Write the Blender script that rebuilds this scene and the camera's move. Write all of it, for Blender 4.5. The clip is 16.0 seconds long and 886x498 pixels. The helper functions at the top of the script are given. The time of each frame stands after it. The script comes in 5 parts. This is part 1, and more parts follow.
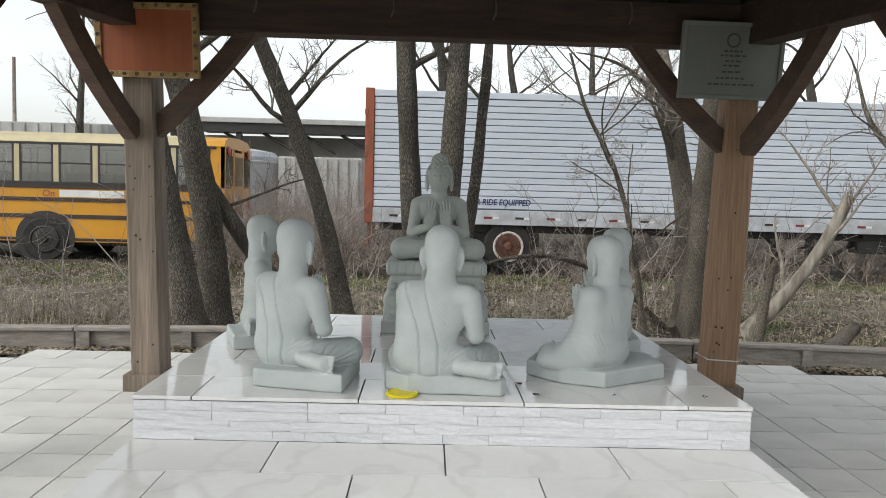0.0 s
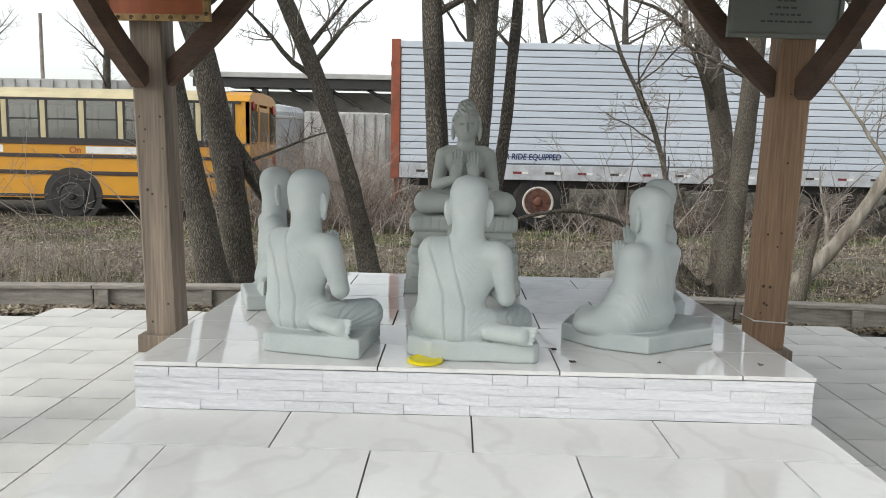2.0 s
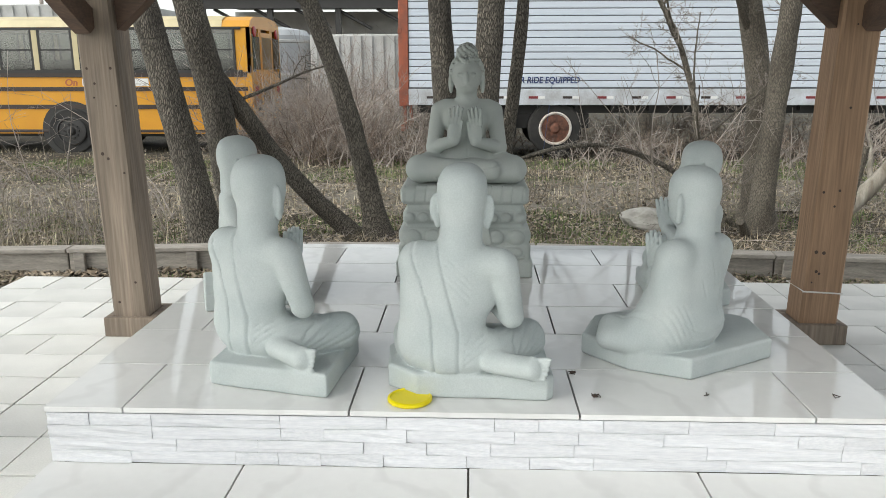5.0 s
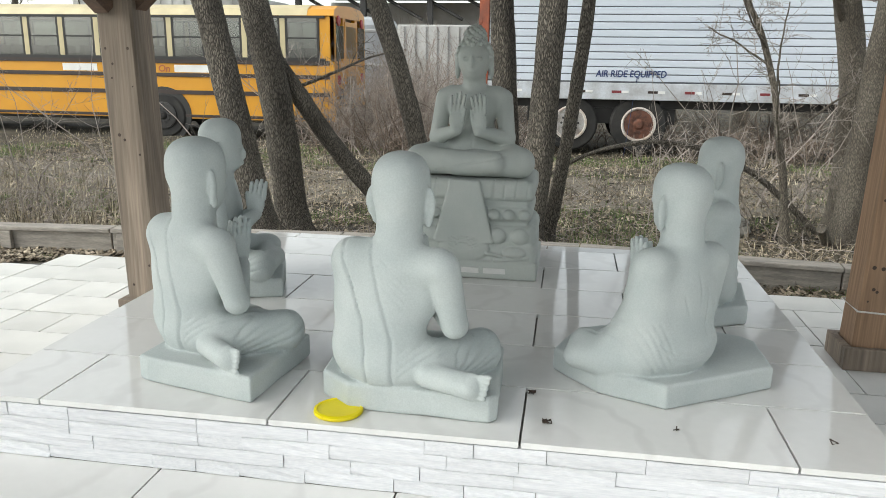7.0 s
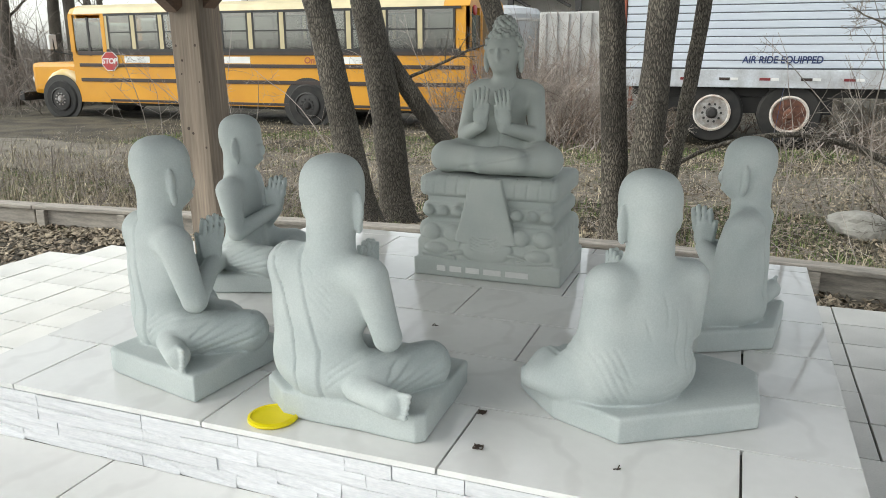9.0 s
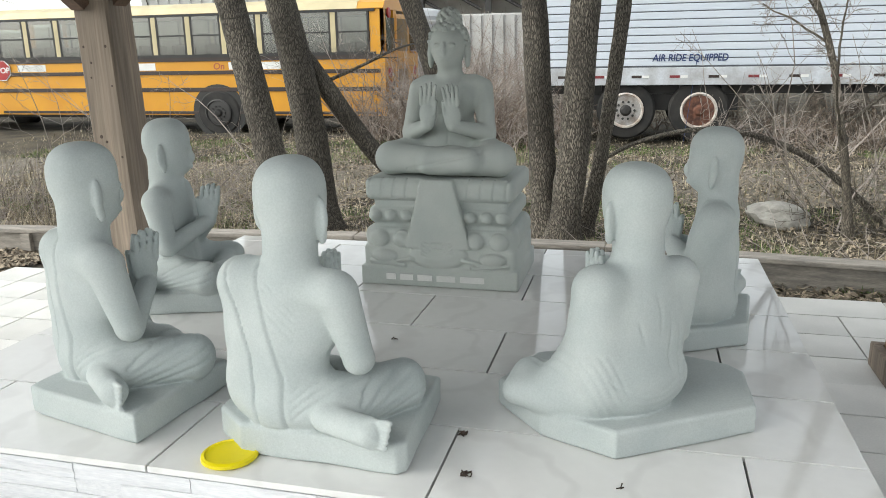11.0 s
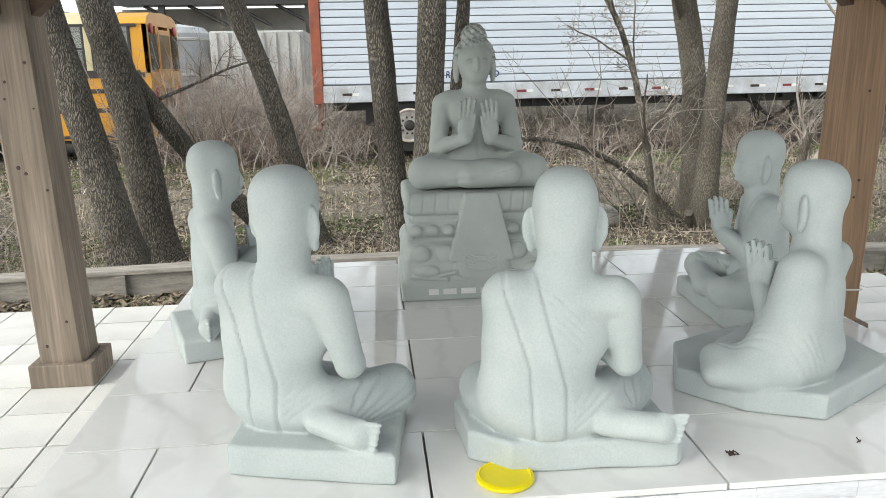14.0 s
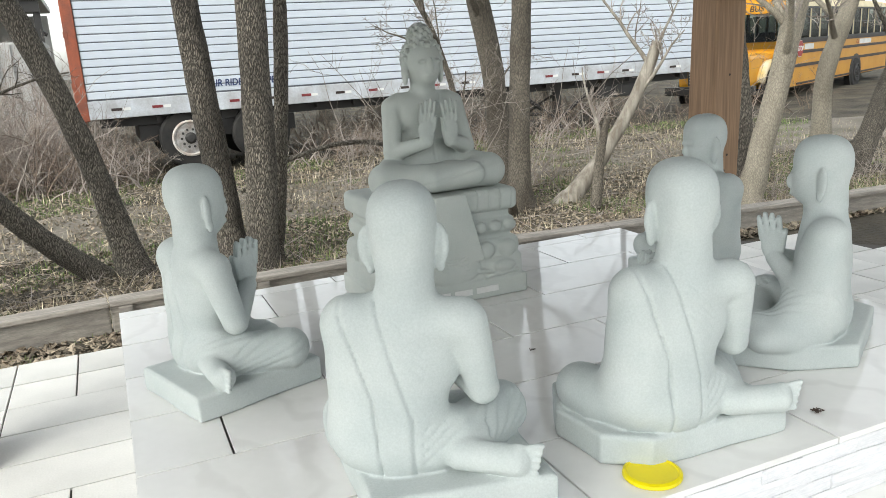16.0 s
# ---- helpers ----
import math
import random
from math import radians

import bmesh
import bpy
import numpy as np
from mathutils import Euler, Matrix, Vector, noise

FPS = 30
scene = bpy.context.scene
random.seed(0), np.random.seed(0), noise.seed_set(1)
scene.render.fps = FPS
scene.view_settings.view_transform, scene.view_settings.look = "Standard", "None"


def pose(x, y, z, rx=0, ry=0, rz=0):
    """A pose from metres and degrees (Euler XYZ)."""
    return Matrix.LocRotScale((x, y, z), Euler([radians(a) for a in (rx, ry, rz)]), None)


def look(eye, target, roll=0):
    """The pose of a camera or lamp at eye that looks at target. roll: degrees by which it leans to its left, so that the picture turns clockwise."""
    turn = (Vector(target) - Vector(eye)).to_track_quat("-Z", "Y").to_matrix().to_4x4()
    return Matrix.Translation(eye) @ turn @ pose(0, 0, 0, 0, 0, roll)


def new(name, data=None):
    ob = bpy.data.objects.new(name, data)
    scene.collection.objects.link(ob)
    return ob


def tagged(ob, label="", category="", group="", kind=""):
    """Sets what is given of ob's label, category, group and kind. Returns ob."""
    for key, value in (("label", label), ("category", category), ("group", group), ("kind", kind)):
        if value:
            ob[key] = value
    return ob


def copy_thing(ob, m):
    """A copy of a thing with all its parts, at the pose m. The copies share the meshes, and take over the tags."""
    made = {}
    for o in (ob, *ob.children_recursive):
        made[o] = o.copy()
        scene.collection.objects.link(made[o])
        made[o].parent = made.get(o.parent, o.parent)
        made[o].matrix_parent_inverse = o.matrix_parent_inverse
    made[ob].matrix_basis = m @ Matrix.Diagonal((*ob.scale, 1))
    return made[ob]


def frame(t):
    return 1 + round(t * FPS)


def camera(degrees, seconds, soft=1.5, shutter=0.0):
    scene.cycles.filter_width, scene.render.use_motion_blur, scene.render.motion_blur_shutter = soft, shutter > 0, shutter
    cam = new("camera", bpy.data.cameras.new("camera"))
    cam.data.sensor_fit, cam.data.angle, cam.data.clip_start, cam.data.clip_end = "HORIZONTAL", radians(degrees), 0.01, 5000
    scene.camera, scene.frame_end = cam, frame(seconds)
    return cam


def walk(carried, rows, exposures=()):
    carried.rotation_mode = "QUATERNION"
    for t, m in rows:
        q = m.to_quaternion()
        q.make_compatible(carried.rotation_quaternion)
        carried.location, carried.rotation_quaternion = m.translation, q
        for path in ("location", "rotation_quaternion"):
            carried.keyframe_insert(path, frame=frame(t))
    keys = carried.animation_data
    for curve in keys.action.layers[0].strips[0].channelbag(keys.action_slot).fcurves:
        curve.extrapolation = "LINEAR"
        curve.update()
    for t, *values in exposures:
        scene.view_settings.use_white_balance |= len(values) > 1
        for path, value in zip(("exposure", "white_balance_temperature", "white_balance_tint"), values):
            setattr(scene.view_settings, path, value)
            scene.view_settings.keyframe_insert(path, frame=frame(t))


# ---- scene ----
cam = camera(59.9, 16.0, soft=0.7)
PATH = [
    (0, (-0.075, -2.624, 1.035), (-0.034, -0.629, 0.893), 1.5),
    (0.5, (-0.051, -2.612, 1.022), (-0.028, -0.621, 0.828), 0.6),
    (1, (-0.022, -2.577, 1.016), (-0.029, -0.588, 0.806), 0.6),
    (1.5, (-0.015, -2.517, 0.998), (-0.068, -0.535, 0.739), 0.6),
    (2, (-0.065, -2.361, 1.004), (-0.095, -0.378, 0.748), 1.2),
    (2.5, (-0.073, -2.252, 1.018), (-0.075, -0.276, 0.714), 0.3),
    (3, (0.018, -2.068, 0.998), (-0.007, -0.102, 0.629), -0.2),
    (3.5, (0.08, -1.95, 1.148), (0.046, 0.006, 0.733), 1.5),
    (4, (0.061, -1.877, 1.157), (0.01, 0.07, 0.704), 1.5),
    (4.5, (0.0, -1.773, 1.153), (-0.032, 0.168, 0.67), 1.1),
    (4.7, (-0.01, -1.769, 1.158), (-0.062, 0.175, 0.691), 0.5),
    (6.8, (0.323, -1.586, 1.132), (0.1, 0.348, 0.672), 1.7),
    (7, (0.347, -1.528, 1.125), (0.038, 0.388, 0.644), 0.8),
    (7.5, (0.412, -1.42, 1.135), (0.02, 0.487, 0.679), 2.6),
    (8, (0.525, -1.397, 1.139), (0.004, 0.479, 0.681), 1.3),
    (8.5, (0.678, -1.342, 1.141), (0.053, 0.5, 0.674), 1.3),
    (9, (0.783, -1.294, 1.144), (0.095, 0.513, 0.633), -0.2),
    (9.5, (0.766, -1.215, 1.135), (0.17, 0.625, 0.622), 1.5),
    (9.7, (0.736, -1.168, 1.127), (0.161, 0.677, 0.613), 1.8),
    (11.8, (0.489, -1.235, 1.111), (0.04, 0.652, 0.623), -2.1),
    (12, (0.424, -1.265, 1.122), (-0.028, 0.624, 0.645), -1.5),
    (12.5, (0.21, -1.236, 1.112), (-0.067, 0.694, 0.669), -4.4),
    (13, (0.047, -1.237, 1.121), (-0.093, 0.702, 0.651), -3.6),
    (13.5, (-0.172, -1.282, 1.116), (-0.066, 0.664, 0.666), -2.0),
    (14, (-0.389, -1.286, 1.122), (-0.213, 0.649, 0.65), -1.1),
    (14.5, (-0.564, -1.183, 1.124), (-0.336, 0.746, 0.645), -4.1),
    (15, (-0.736, -1.144, 1.125), (-0.269, 0.746, 0.67), -2.2),
    (15.5, (-0.946, -1.134, 1.141), (-0.282, 0.693, 0.673), -1.8),
    (16, (-1.03, -1.022, 1.142), (-0.271, 0.762, 0.653), -3.5),
]
walk(cam, [(t, look(eye, target, roll)) for t, eye, target, roll in PATH],
     [(0, 0.08, 6550, 7), (3, 0.33, 6550, 6), (9, 0.56, 6550, 4), (12, 0.68, 6550, 5), (14, 0.70, 6550, 5), (16, 0.74, 6550, 5)])

# ---- light ----
world = bpy.data.worlds.new("sky")
scene.world = world
world.use_nodes = True
wn, wl = world.node_tree.nodes, world.node_tree.links
sky = wn.new("ShaderNodeTexSky")
sky.sky_type = "NISHITA"
sky.sun_disc = False
SUN_ELEV, SUN_AZ = 40.0, 240.0
sky.sun_elevation, sky.sun_rotation = radians(SUN_ELEV), radians(SUN_AZ)
sky.air_density, sky.dust_density, sky.ozone_density = 1.0, 2.0, 1.5
haze = wn.new("ShaderNodeHueSaturation")
haze.inputs["Saturation"].default_value = 0.18
haze.inputs["Value"].default_value = 1.55
wl.new(sky.outputs[0], haze.inputs["Color"])
wl.new(haze.outputs[0], wn["Background"].inputs["Color"])
wn["Background"].inputs["Strength"].default_value = 0.15

sun = new("sun", bpy.data.lights.new("sun", "SUN"))
sun.data.energy, sun.data.angle, sun.data.color = 0.85, radians(40), (1.0, 0.96, 0.90)
az, el = radians(SUN_AZ), radians(SUN_ELEV)
sun.matrix_basis = look((math.sin(az) * math.cos(el) * 60, math.cos(az) * math.cos(el) * 60, math.sin(el) * 60), (0, 0, 0))

# ---- materials ----


def mat(name, c1, c2, scale=4.0, rough=0.7, metal=0.0, bump=0.15, fine=80.0, stretch=(1, 1, 1), grain=0.25, rand=0.0,
        island=0.0, rough_var=0.1, dist=0.01, spec=0.5):
    """Two colours mixed by broad noise, broken up by fine grain, with bump; rand varies the value from object to object."""
    m = bpy.data.materials.new(name)
    m.use_nodes = True
    n, k = m.node_tree.nodes, m.node_tree.links
    b = n["Principled BSDF"]
    tc = n.new("ShaderNodeTexCoord")
    mp = n.new("ShaderNodeMapping")
    mp.inputs["Scale"].default_value = stretch
    k.new(tc.outputs["Object"], mp.inputs[0])
    big, small = n.new("ShaderNodeTexNoise"), n.new("ShaderNodeTexNoise")
    big.inputs["Scale"].default_value, big.inputs["Detail"].default_value = scale, 6
    small.inputs["Scale"].default_value, small.inputs["Detail"].default_value = fine, 4
    k.new(mp.outputs[0], big.inputs[0])
    k.new(mp.outputs[0], small.inputs[0])
    ramp = n.new("ShaderNodeValToRGB")
    ramp.color_ramp.elements[0].position, ramp.color_ramp.elements[1].position = 0.35, 0.65
    ramp.color_ramp.elements[0].color, ramp.color_ramp.elements[1].color = (*c1, 1), (*c2, 1)
    k.new(big.outputs[0], ramp.inputs[0])
    hsv = n.new("ShaderNodeHueSaturation")
    k.new(ramp.outputs[0], hsv.inputs["Color"])
    val = n.new("ShaderNodeMath")
    val.operation = "MULTIPLY_ADD"
    k.new(small.outputs[0], val.inputs[0])
    val.inputs[1].default_value, val.inputs[2].default_value = 2 * grain, 1 - grain
    last = val.outputs[0]
    for amount, node, out in ((rand, "ShaderNodeObjectInfo", "Random"), (island, "ShaderNodeNewGeometry", "Random Per Island")):
        if amount:
            src = n.new(node)
            add = n.new("ShaderNodeMath")
            add.operation = "MULTIPLY_ADD"
            add.inputs[1].default_value, add.inputs[2].default_value = 2 * amount, 1 - amount
            k.new(src.outputs[out], add.inputs[0])
            mul = n.new("ShaderNodeMath")
            mul.operation = "MULTIPLY"
            k.new(last, mul.inputs[0])
            k.new(add.outputs[0], mul.inputs[1])
            last = mul.outputs[0]
    k.new(last, hsv.inputs["Value"])
    k.new(hsv.outputs[0], b.inputs["Base Color"])
    r = n.new("ShaderNodeMath")
    r.operation = "MULTIPLY_ADD"
    k.new(big.outputs[0], r.inputs[0])
    r.inputs[1].default_value, r.inputs[2].default_value = 2 * rough_var, rough - rough_var
    k.new(r.outputs[0], b.inputs["Roughness"])
    b.inputs["Metallic"].default_value = metal
    b.inputs["Specular IOR Level"].default_value = spec
    if bump:
        bp = n.new("ShaderNodeBump")
        bp.inputs["Strength"].default_value, bp.inputs["Distance"].default_value = bump, dist
        k.new(small.outputs[0], bp.inputs["Height"])
        k.new(bp.outputs[0], b.inputs["Normal"])
    return m


def veined(name, base, vein, rough, scale, rand=0.05, bump=0.0):
    """Pale polished stone with thin drifting veins."""
    m = mat(name, base, [c * 0.94 for c in base], scale=2.2, rough=rough, rough_var=0.03, bump=bump, fine=30, grain=0.04, rand=rand)
    n, k = m.node_tree.nodes, m.node_tree.links
    wave = n.new("ShaderNodeTexWave")
    wave.inputs["Scale"].default_value, wave.inputs["Distortion"].default_value = scale, 14
    wave.inputs["Detail"].default_value, wave.inputs["Detail Scale"].default_value = 4, 1.3
    info, tc, add = n.new("ShaderNodeObjectInfo"), n.new("ShaderNodeTexCoord"), n.new("ShaderNodeVectorMath")
    off = n.new("ShaderNodeVectorMath")
    off.operation = "SCALE"
    off.inputs[0].default_value = (7, 13, 5)
    k.new(info.outputs["Random"], off.inputs["Scale"])
    k.new(tc.outputs["Object"], add.inputs[0])
    k.new(off.outputs[0], add.inputs[1])
    k.new(add.outputs[0], wave.inputs[0])
    ramp = n.new("ShaderNodeValToRGB")
    ramp.color_ramp.elements[0].position, ramp.color_ramp.elements[1].position = 0.0, 0.16
    ramp.color_ramp.elements[0].color, ramp.color_ramp.elements[1].color = (1, 1, 1, 1), (0, 0, 0, 1)
    k.new(wave.outputs["Fac"], ramp.inputs[0])
    mix = n.new("ShaderNodeMix")
    mix.data_type = "RGBA"
    half = n.new("ShaderNodeMath")
    half.operation = "MULTIPLY"
    half.inputs[1].default_value = 0.35
    k.new(ramp.outputs[0], half.inputs[0])
    k.new(half.outputs[0], mix.inputs[0])
    old = m.node_tree.nodes["Principled BSDF"].inputs["Base Color"].links[0].from_socket
    k.new(old, mix.inputs[6])
    mix.inputs[7].default_value = (*vein, 1)
    k.new(mix.outputs[2], m.node_tree.nodes["Principled BSDF"].inputs["Base Color"])
    return m


def bark(name, c1, c2, depth=0.016, fine=78.0, furrow=0.25):
    """Furrowed bark: ridges stretched along the trunk. furrow puts the cracks' shade into the colour."""
    m = mat(name, c1, c2, scale=3, rough=0.9, bump=0.0, fine=60, grain=0.3, stretch=(1, 1, 0.5))
    n, k = m.node_tree.nodes, m.node_tree.links
    tc, mp = n.new("ShaderNodeTexCoord"), n.new("ShaderNodeMapping")
    mp.inputs["Scale"].default_value = (1, 1, 0.2)
    wob, mixv = n.new("ShaderNodeTexNoise"), n.new("ShaderNodeVectorMath")
    wob.inputs["Scale"].default_value = 9
    k.new(tc.outputs["Object"], wob.inputs[0])
    sc = n.new("ShaderNodeVectorMath")
    sc.operation = "SCALE"
    sc.inputs["Scale"].default_value = 0.035
    k.new(wob.outputs["Color"], sc.inputs[0])
    k.new(tc.outputs["Object"], mixv.inputs[0])
    k.new(sc.outputs[0], mixv.inputs[1])
    k.new(mixv.outputs[0], mp.inputs[0])
    vor = n.new("ShaderNodeTexVoronoi")
    vor.feature = "DISTANCE_TO_EDGE"
    vor.inputs["Scale"].default_value = fine
    k.new(mp.outputs[0], vor.inputs["Vector"])
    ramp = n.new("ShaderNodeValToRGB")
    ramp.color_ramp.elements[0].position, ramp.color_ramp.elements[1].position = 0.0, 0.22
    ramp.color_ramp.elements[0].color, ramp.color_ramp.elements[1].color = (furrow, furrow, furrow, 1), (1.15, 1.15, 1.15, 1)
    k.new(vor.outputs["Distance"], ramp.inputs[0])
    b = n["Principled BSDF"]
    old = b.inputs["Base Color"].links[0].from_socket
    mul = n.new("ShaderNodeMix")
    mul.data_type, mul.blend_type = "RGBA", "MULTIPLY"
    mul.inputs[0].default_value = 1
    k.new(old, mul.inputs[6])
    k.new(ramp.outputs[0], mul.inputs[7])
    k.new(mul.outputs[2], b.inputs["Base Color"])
    bp = n.new("ShaderNodeBump")
    bp.inputs["Strength"].default_value, bp.inputs["Distance"].default_value = 1.0, depth
    k.new(ramp.outputs[0], bp.inputs["Height"])
    k.new(bp.outputs[0], b.inputs["Normal"])
    return m


def plain(name, c, rough=0.5, metal=0.0, grain=0.08, rand=0.0, bump=0.0):
    return mat(name, c, [v * 0.85 for v in c], scale=3, rough=rough, metal=metal, grain=grain, bump=bump, fine=120, rand=rand, rough_var=0.05)


def tinted_glass(name, tint, gloss):
    """A thin pane: tinted see-through with a clear reflection."""
    m = bpy.data.materials.new(name)
    m.use_nodes = True
    n, k = m.node_tree.nodes, m.node_tree.links
    n.remove(n["Principled BSDF"])
    clear, shine, mix = n.new("ShaderNodeBsdfTransparent"), n.new("ShaderNodeBsdfGlossy"), n.new("ShaderNodeMixShader")
    clear.inputs["Color"].default_value = (*tint, 1)
    shine.inputs["Roughness"].default_value = 0.04
    mix.inputs[0].default_value = gloss
    k.new(clear.outputs[0], mix.inputs[1])
    k.new(shine.outputs[0], mix.inputs[2])
    k.new(mix.outputs[0], n["Material Output"].inputs["Surface"])
    return m


STONE = mat("grey_carved_stone", (0.41, 0.45, 0.445), (0.47, 0.505, 0.495), scale=7, rough=0.85, bump=0.12, fine=260, grain=0.15, dist=0.003, rough_var=0.04)
# STONE again, its colour darkened because the central figure gets less light
STONE_SHADED = mat("shaded_carved_stone", (0.385, 0.415, 0.395), (0.44, 0.465, 0.44), scale=6, rough=0.85, bump=0.3, fine=300, grain=0.13, dist=0.002)
MARBLE = veined("polished_white_tile", (0.74, 0.735, 0.72), (0.58, 0.57, 0.56), 0.045, 1.4)
LEDGER = mat("split_white_marble", (0.72, 0.72, 0.735), (0.63, 0.635, 0.66), scale=9, rough=0.55, bump=0.3, fine=70, grain=0.05, rand=0.05, dist=0.004)
GROUT = plain("grey_grout", (0.26, 0.25, 0.23), 0.9, grain=0.2)
PAVER = mat("pale_concrete_paver", (0.63, 0.62, 0.59), (0.54, 0.535, 0.51), scale=3.0, rough=0.6, bump=0.25, fine=160, grain=0.14, rand=0.07, dist=0.003, island=0.04)
SAND = plain("joint_sand", (0.075, 0.07, 0.06), 0.95, grain=0.4)
WOOD = mat("weathered_timber", (0.15, 0.118, 0.09), (0.25, 0.20, 0.155), scale=3, rough=0.75, bump=0.45, fine=24, stretch=(3.2, 3.2, 0.13), grain=0.62, rand=0.06, dist=0.004)
WOOD_WARM = mat("brown_cedar_timber", (0.21, 0.125, 0.07), (0.30, 0.19, 0.115), scale=3, rough=0.7, bump=0.4, fine=24, stretch=(3.2, 3.2, 0.13), grain=0.6, dist=0.004)
WOOD_DARK = mat("dark_beam_timber", (0.040, 0.025, 0.018), (0.068, 0.042, 0.028), scale=3, rough=0.7, bump=0.3, fine=22, stretch=(1, 9, 9), grain=0.3, rand=0.08, dist=0.003)
WOOD_BRACE = mat("brown_brace_timber", (0.070, 0.042, 0.029), (0.115, 0.070, 0.047), scale=3, rough=0.7, bump=0.3, fine=24, stretch=(1, 4, 4), grain=0.4, rand=0.08, dist=0.003)
EDGE_WOOD = mat("grey_landscape_timber", (0.33, 0.30, 0.26), (0.22, 0.20, 0.18), scale=5, rough=0.9, bump=0.5, fine=30, stretch=(1, 8, 8), grain=0.35, rand=0.1, dist=0.006)
KNOT = plain("dark_knot", (0.06, 0.04, 0.03), 0.8)
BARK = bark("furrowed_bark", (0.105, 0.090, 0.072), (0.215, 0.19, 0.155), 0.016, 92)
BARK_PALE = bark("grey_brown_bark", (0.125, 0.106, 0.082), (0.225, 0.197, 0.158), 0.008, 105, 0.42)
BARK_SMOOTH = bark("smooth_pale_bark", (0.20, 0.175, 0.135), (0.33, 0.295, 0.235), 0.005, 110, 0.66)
STRIPPED = mat("stripped_deadwood", (0.36, 0.33, 0.28), (0.18, 0.155, 0.125), scale=5, rough=0.9, bump=0.7, fine=40, stretch=(3, 3, 0.4), grain=0.45, dist=0.01)
TWIG = mat("grey_twig", (0.20, 0.17, 0.15), (0.34, 0.30, 0.265), scale=6, rough=0.9, bump=0, island=0.3)
TWIG_RED = mat("brown_brush_twig", (0.10, 0.072, 0.056), (0.23, 0.18, 0.14), scale=2, rough=0.9, bump=0, island=0.5)
STRAW = mat("dry_straw", (0.42, 0.37, 0.27), (0.16, 0.13, 0.085), scale=2, rough=0.9, bump=0, island=0.7)
LEAF = mat("dead_leaf", (0.15, 0.115, 0.08), (0.32, 0.27, 0.20), scale=3, rough=0.85, bump=0, island=0.7)
GRASS = mat("spring_grass", (0.085, 0.135, 0.035), (0.17, 0.215, 0.075), scale=2, rough=0.85, bump=0, island=0.4)
EARTH = mat("littered_earth", (0.030, 0.025, 0.018), (0.10, 0.085, 0.058), scale=1.4, rough=0.95, bump=0.8, fine=28, grain=0.4, dist=0.04)
TRACK = mat("worn_track", (0.18, 0.16, 0.13), (0.125, 0.11, 0.085), scale=1.5, rough=0.95, bump=0.7, fine=22, grain=0.35, dist=0.03)
YELLOW = mat("school_bus_yellow", (0.60, 0.285, 0.014), (0.54, 0.245, 0.012), scale=1.5, rough=0.38, bump=0.05, fine=60, grain=0.08, rough_var=0.08)
BUS_ROOF = plain("cream_bus_roof", (0.55, 0.47, 0.28), 0.5)
BLACK = plain("black_paint", (0.02, 0.019, 0.018), 0.5)
BROWN = plain("dark_brown_rail", (0.035, 0.022, 0.018), 0.55)
RUBBER = mat("dusty_rubber", (0.012, 0.012, 0.012), (0.030, 0.028, 0.026), scale=5, rough=0.85, bump=0.3, fine=60, dist=0.005)
GLASS = tinted_glass("tinted_window_glass", (0.50, 0.53, 0.50), 0.12)
ALU_SEAM = plain("dark_panel_seam", (0.17, 0.18, 0.20), 0.6, grain=0.3)
SEAT = plain("dark_green_seat", (0.05, 0.06, 0.055), 0.8)
WHITE = plain("white_paint", (0.75, 0.75, 0.73), 0.5)
RED = plain("signal_red", (0.38, 0.025, 0.025), 0.45)
RED_DARK = plain("faded_reflector_red", (0.20, 0.03, 0.035), 0.4)
ALU = mat("white_ribbed_aluminium", (0.57, 0.61, 0.67), (0.50, 0.545, 0.61), scale=0.8, rough=0.42, bump=0.08, fine=30, stretch=(0.3, 1, 3), grain=0.06, dist=0.004)
ALU_DIRTY = mat("grimy_aluminium_rail", (0.52, 0.55, 0.59), (0.36, 0.36, 0.37), scale=3, rough=0.5, bump=0.15, fine=40, grain=0.2)
RUST = mat("rusty_red_frame", (0.33, 0.085, 0.04), (0.20, 0.07, 0.045), scale=5, rough=0.75, bump=0.4, fine=50, grain=0.3)
STEEL = plain("dark_steel", (0.03, 0.028, 0.027), 0.6, grain=0.3)
RIM = mat("worn_white_rim", (0.62, 0.60, 0.57), (0.45, 0.36, 0.30), scale=9, rough=0.6, bump=0.1, fine=60, grain=0.2)
RIM_GREY = mat("dull_grey_rim", (0.36, 0.35, 0.34), (0.20, 0.17, 0.15), scale=9, rough=0.7, bump=0.1, fine=60, grain=0.3)
CREAM = mat("chalky_faded_yellow", (0.62, 0.56, 0.42), (0.55, 0.38, 0.12), scale=2, rough=0.6, bump=0.05, grain=0.1)
RUST_HUB = mat("rusty_hub", (0.15, 0.062, 0.038), (0.065, 0.032, 0.024), scale=12, rough=0.85, bump=0.4, fine=60, grain=0.3)
NAVY = plain("navy_lettering", (0.03, 0.05, 0.14), 0.6)
PLASTIC_Y = plain("yellow_plastic", (0.82, 0.68, 0.0), 0.35, grain=0.03)
PANEL_O = mat("orange_brown_panel", (0.36, 0.10, 0.035), (0.30, 0.08, 0.03), scale=2, rough=0.45, bump=0.1, fine=20, stretch=(9, 1, 1), grain=0.1)
GOLD = mat("gilded_frame", (0.40, 0.26, 0.10), (0.27, 0.165, 0.055), scale=20, rough=0.5, bump=0.4, fine=70, grain=0.3)
PLAQUE = plain("grey_green_plaque", (0.20, 0.212, 0.19), 0.35)
PLAQUE_FRAME = plain("stone_plaque_frame", (0.22, 0.23, 0.205), 0.6, grain=0.2)
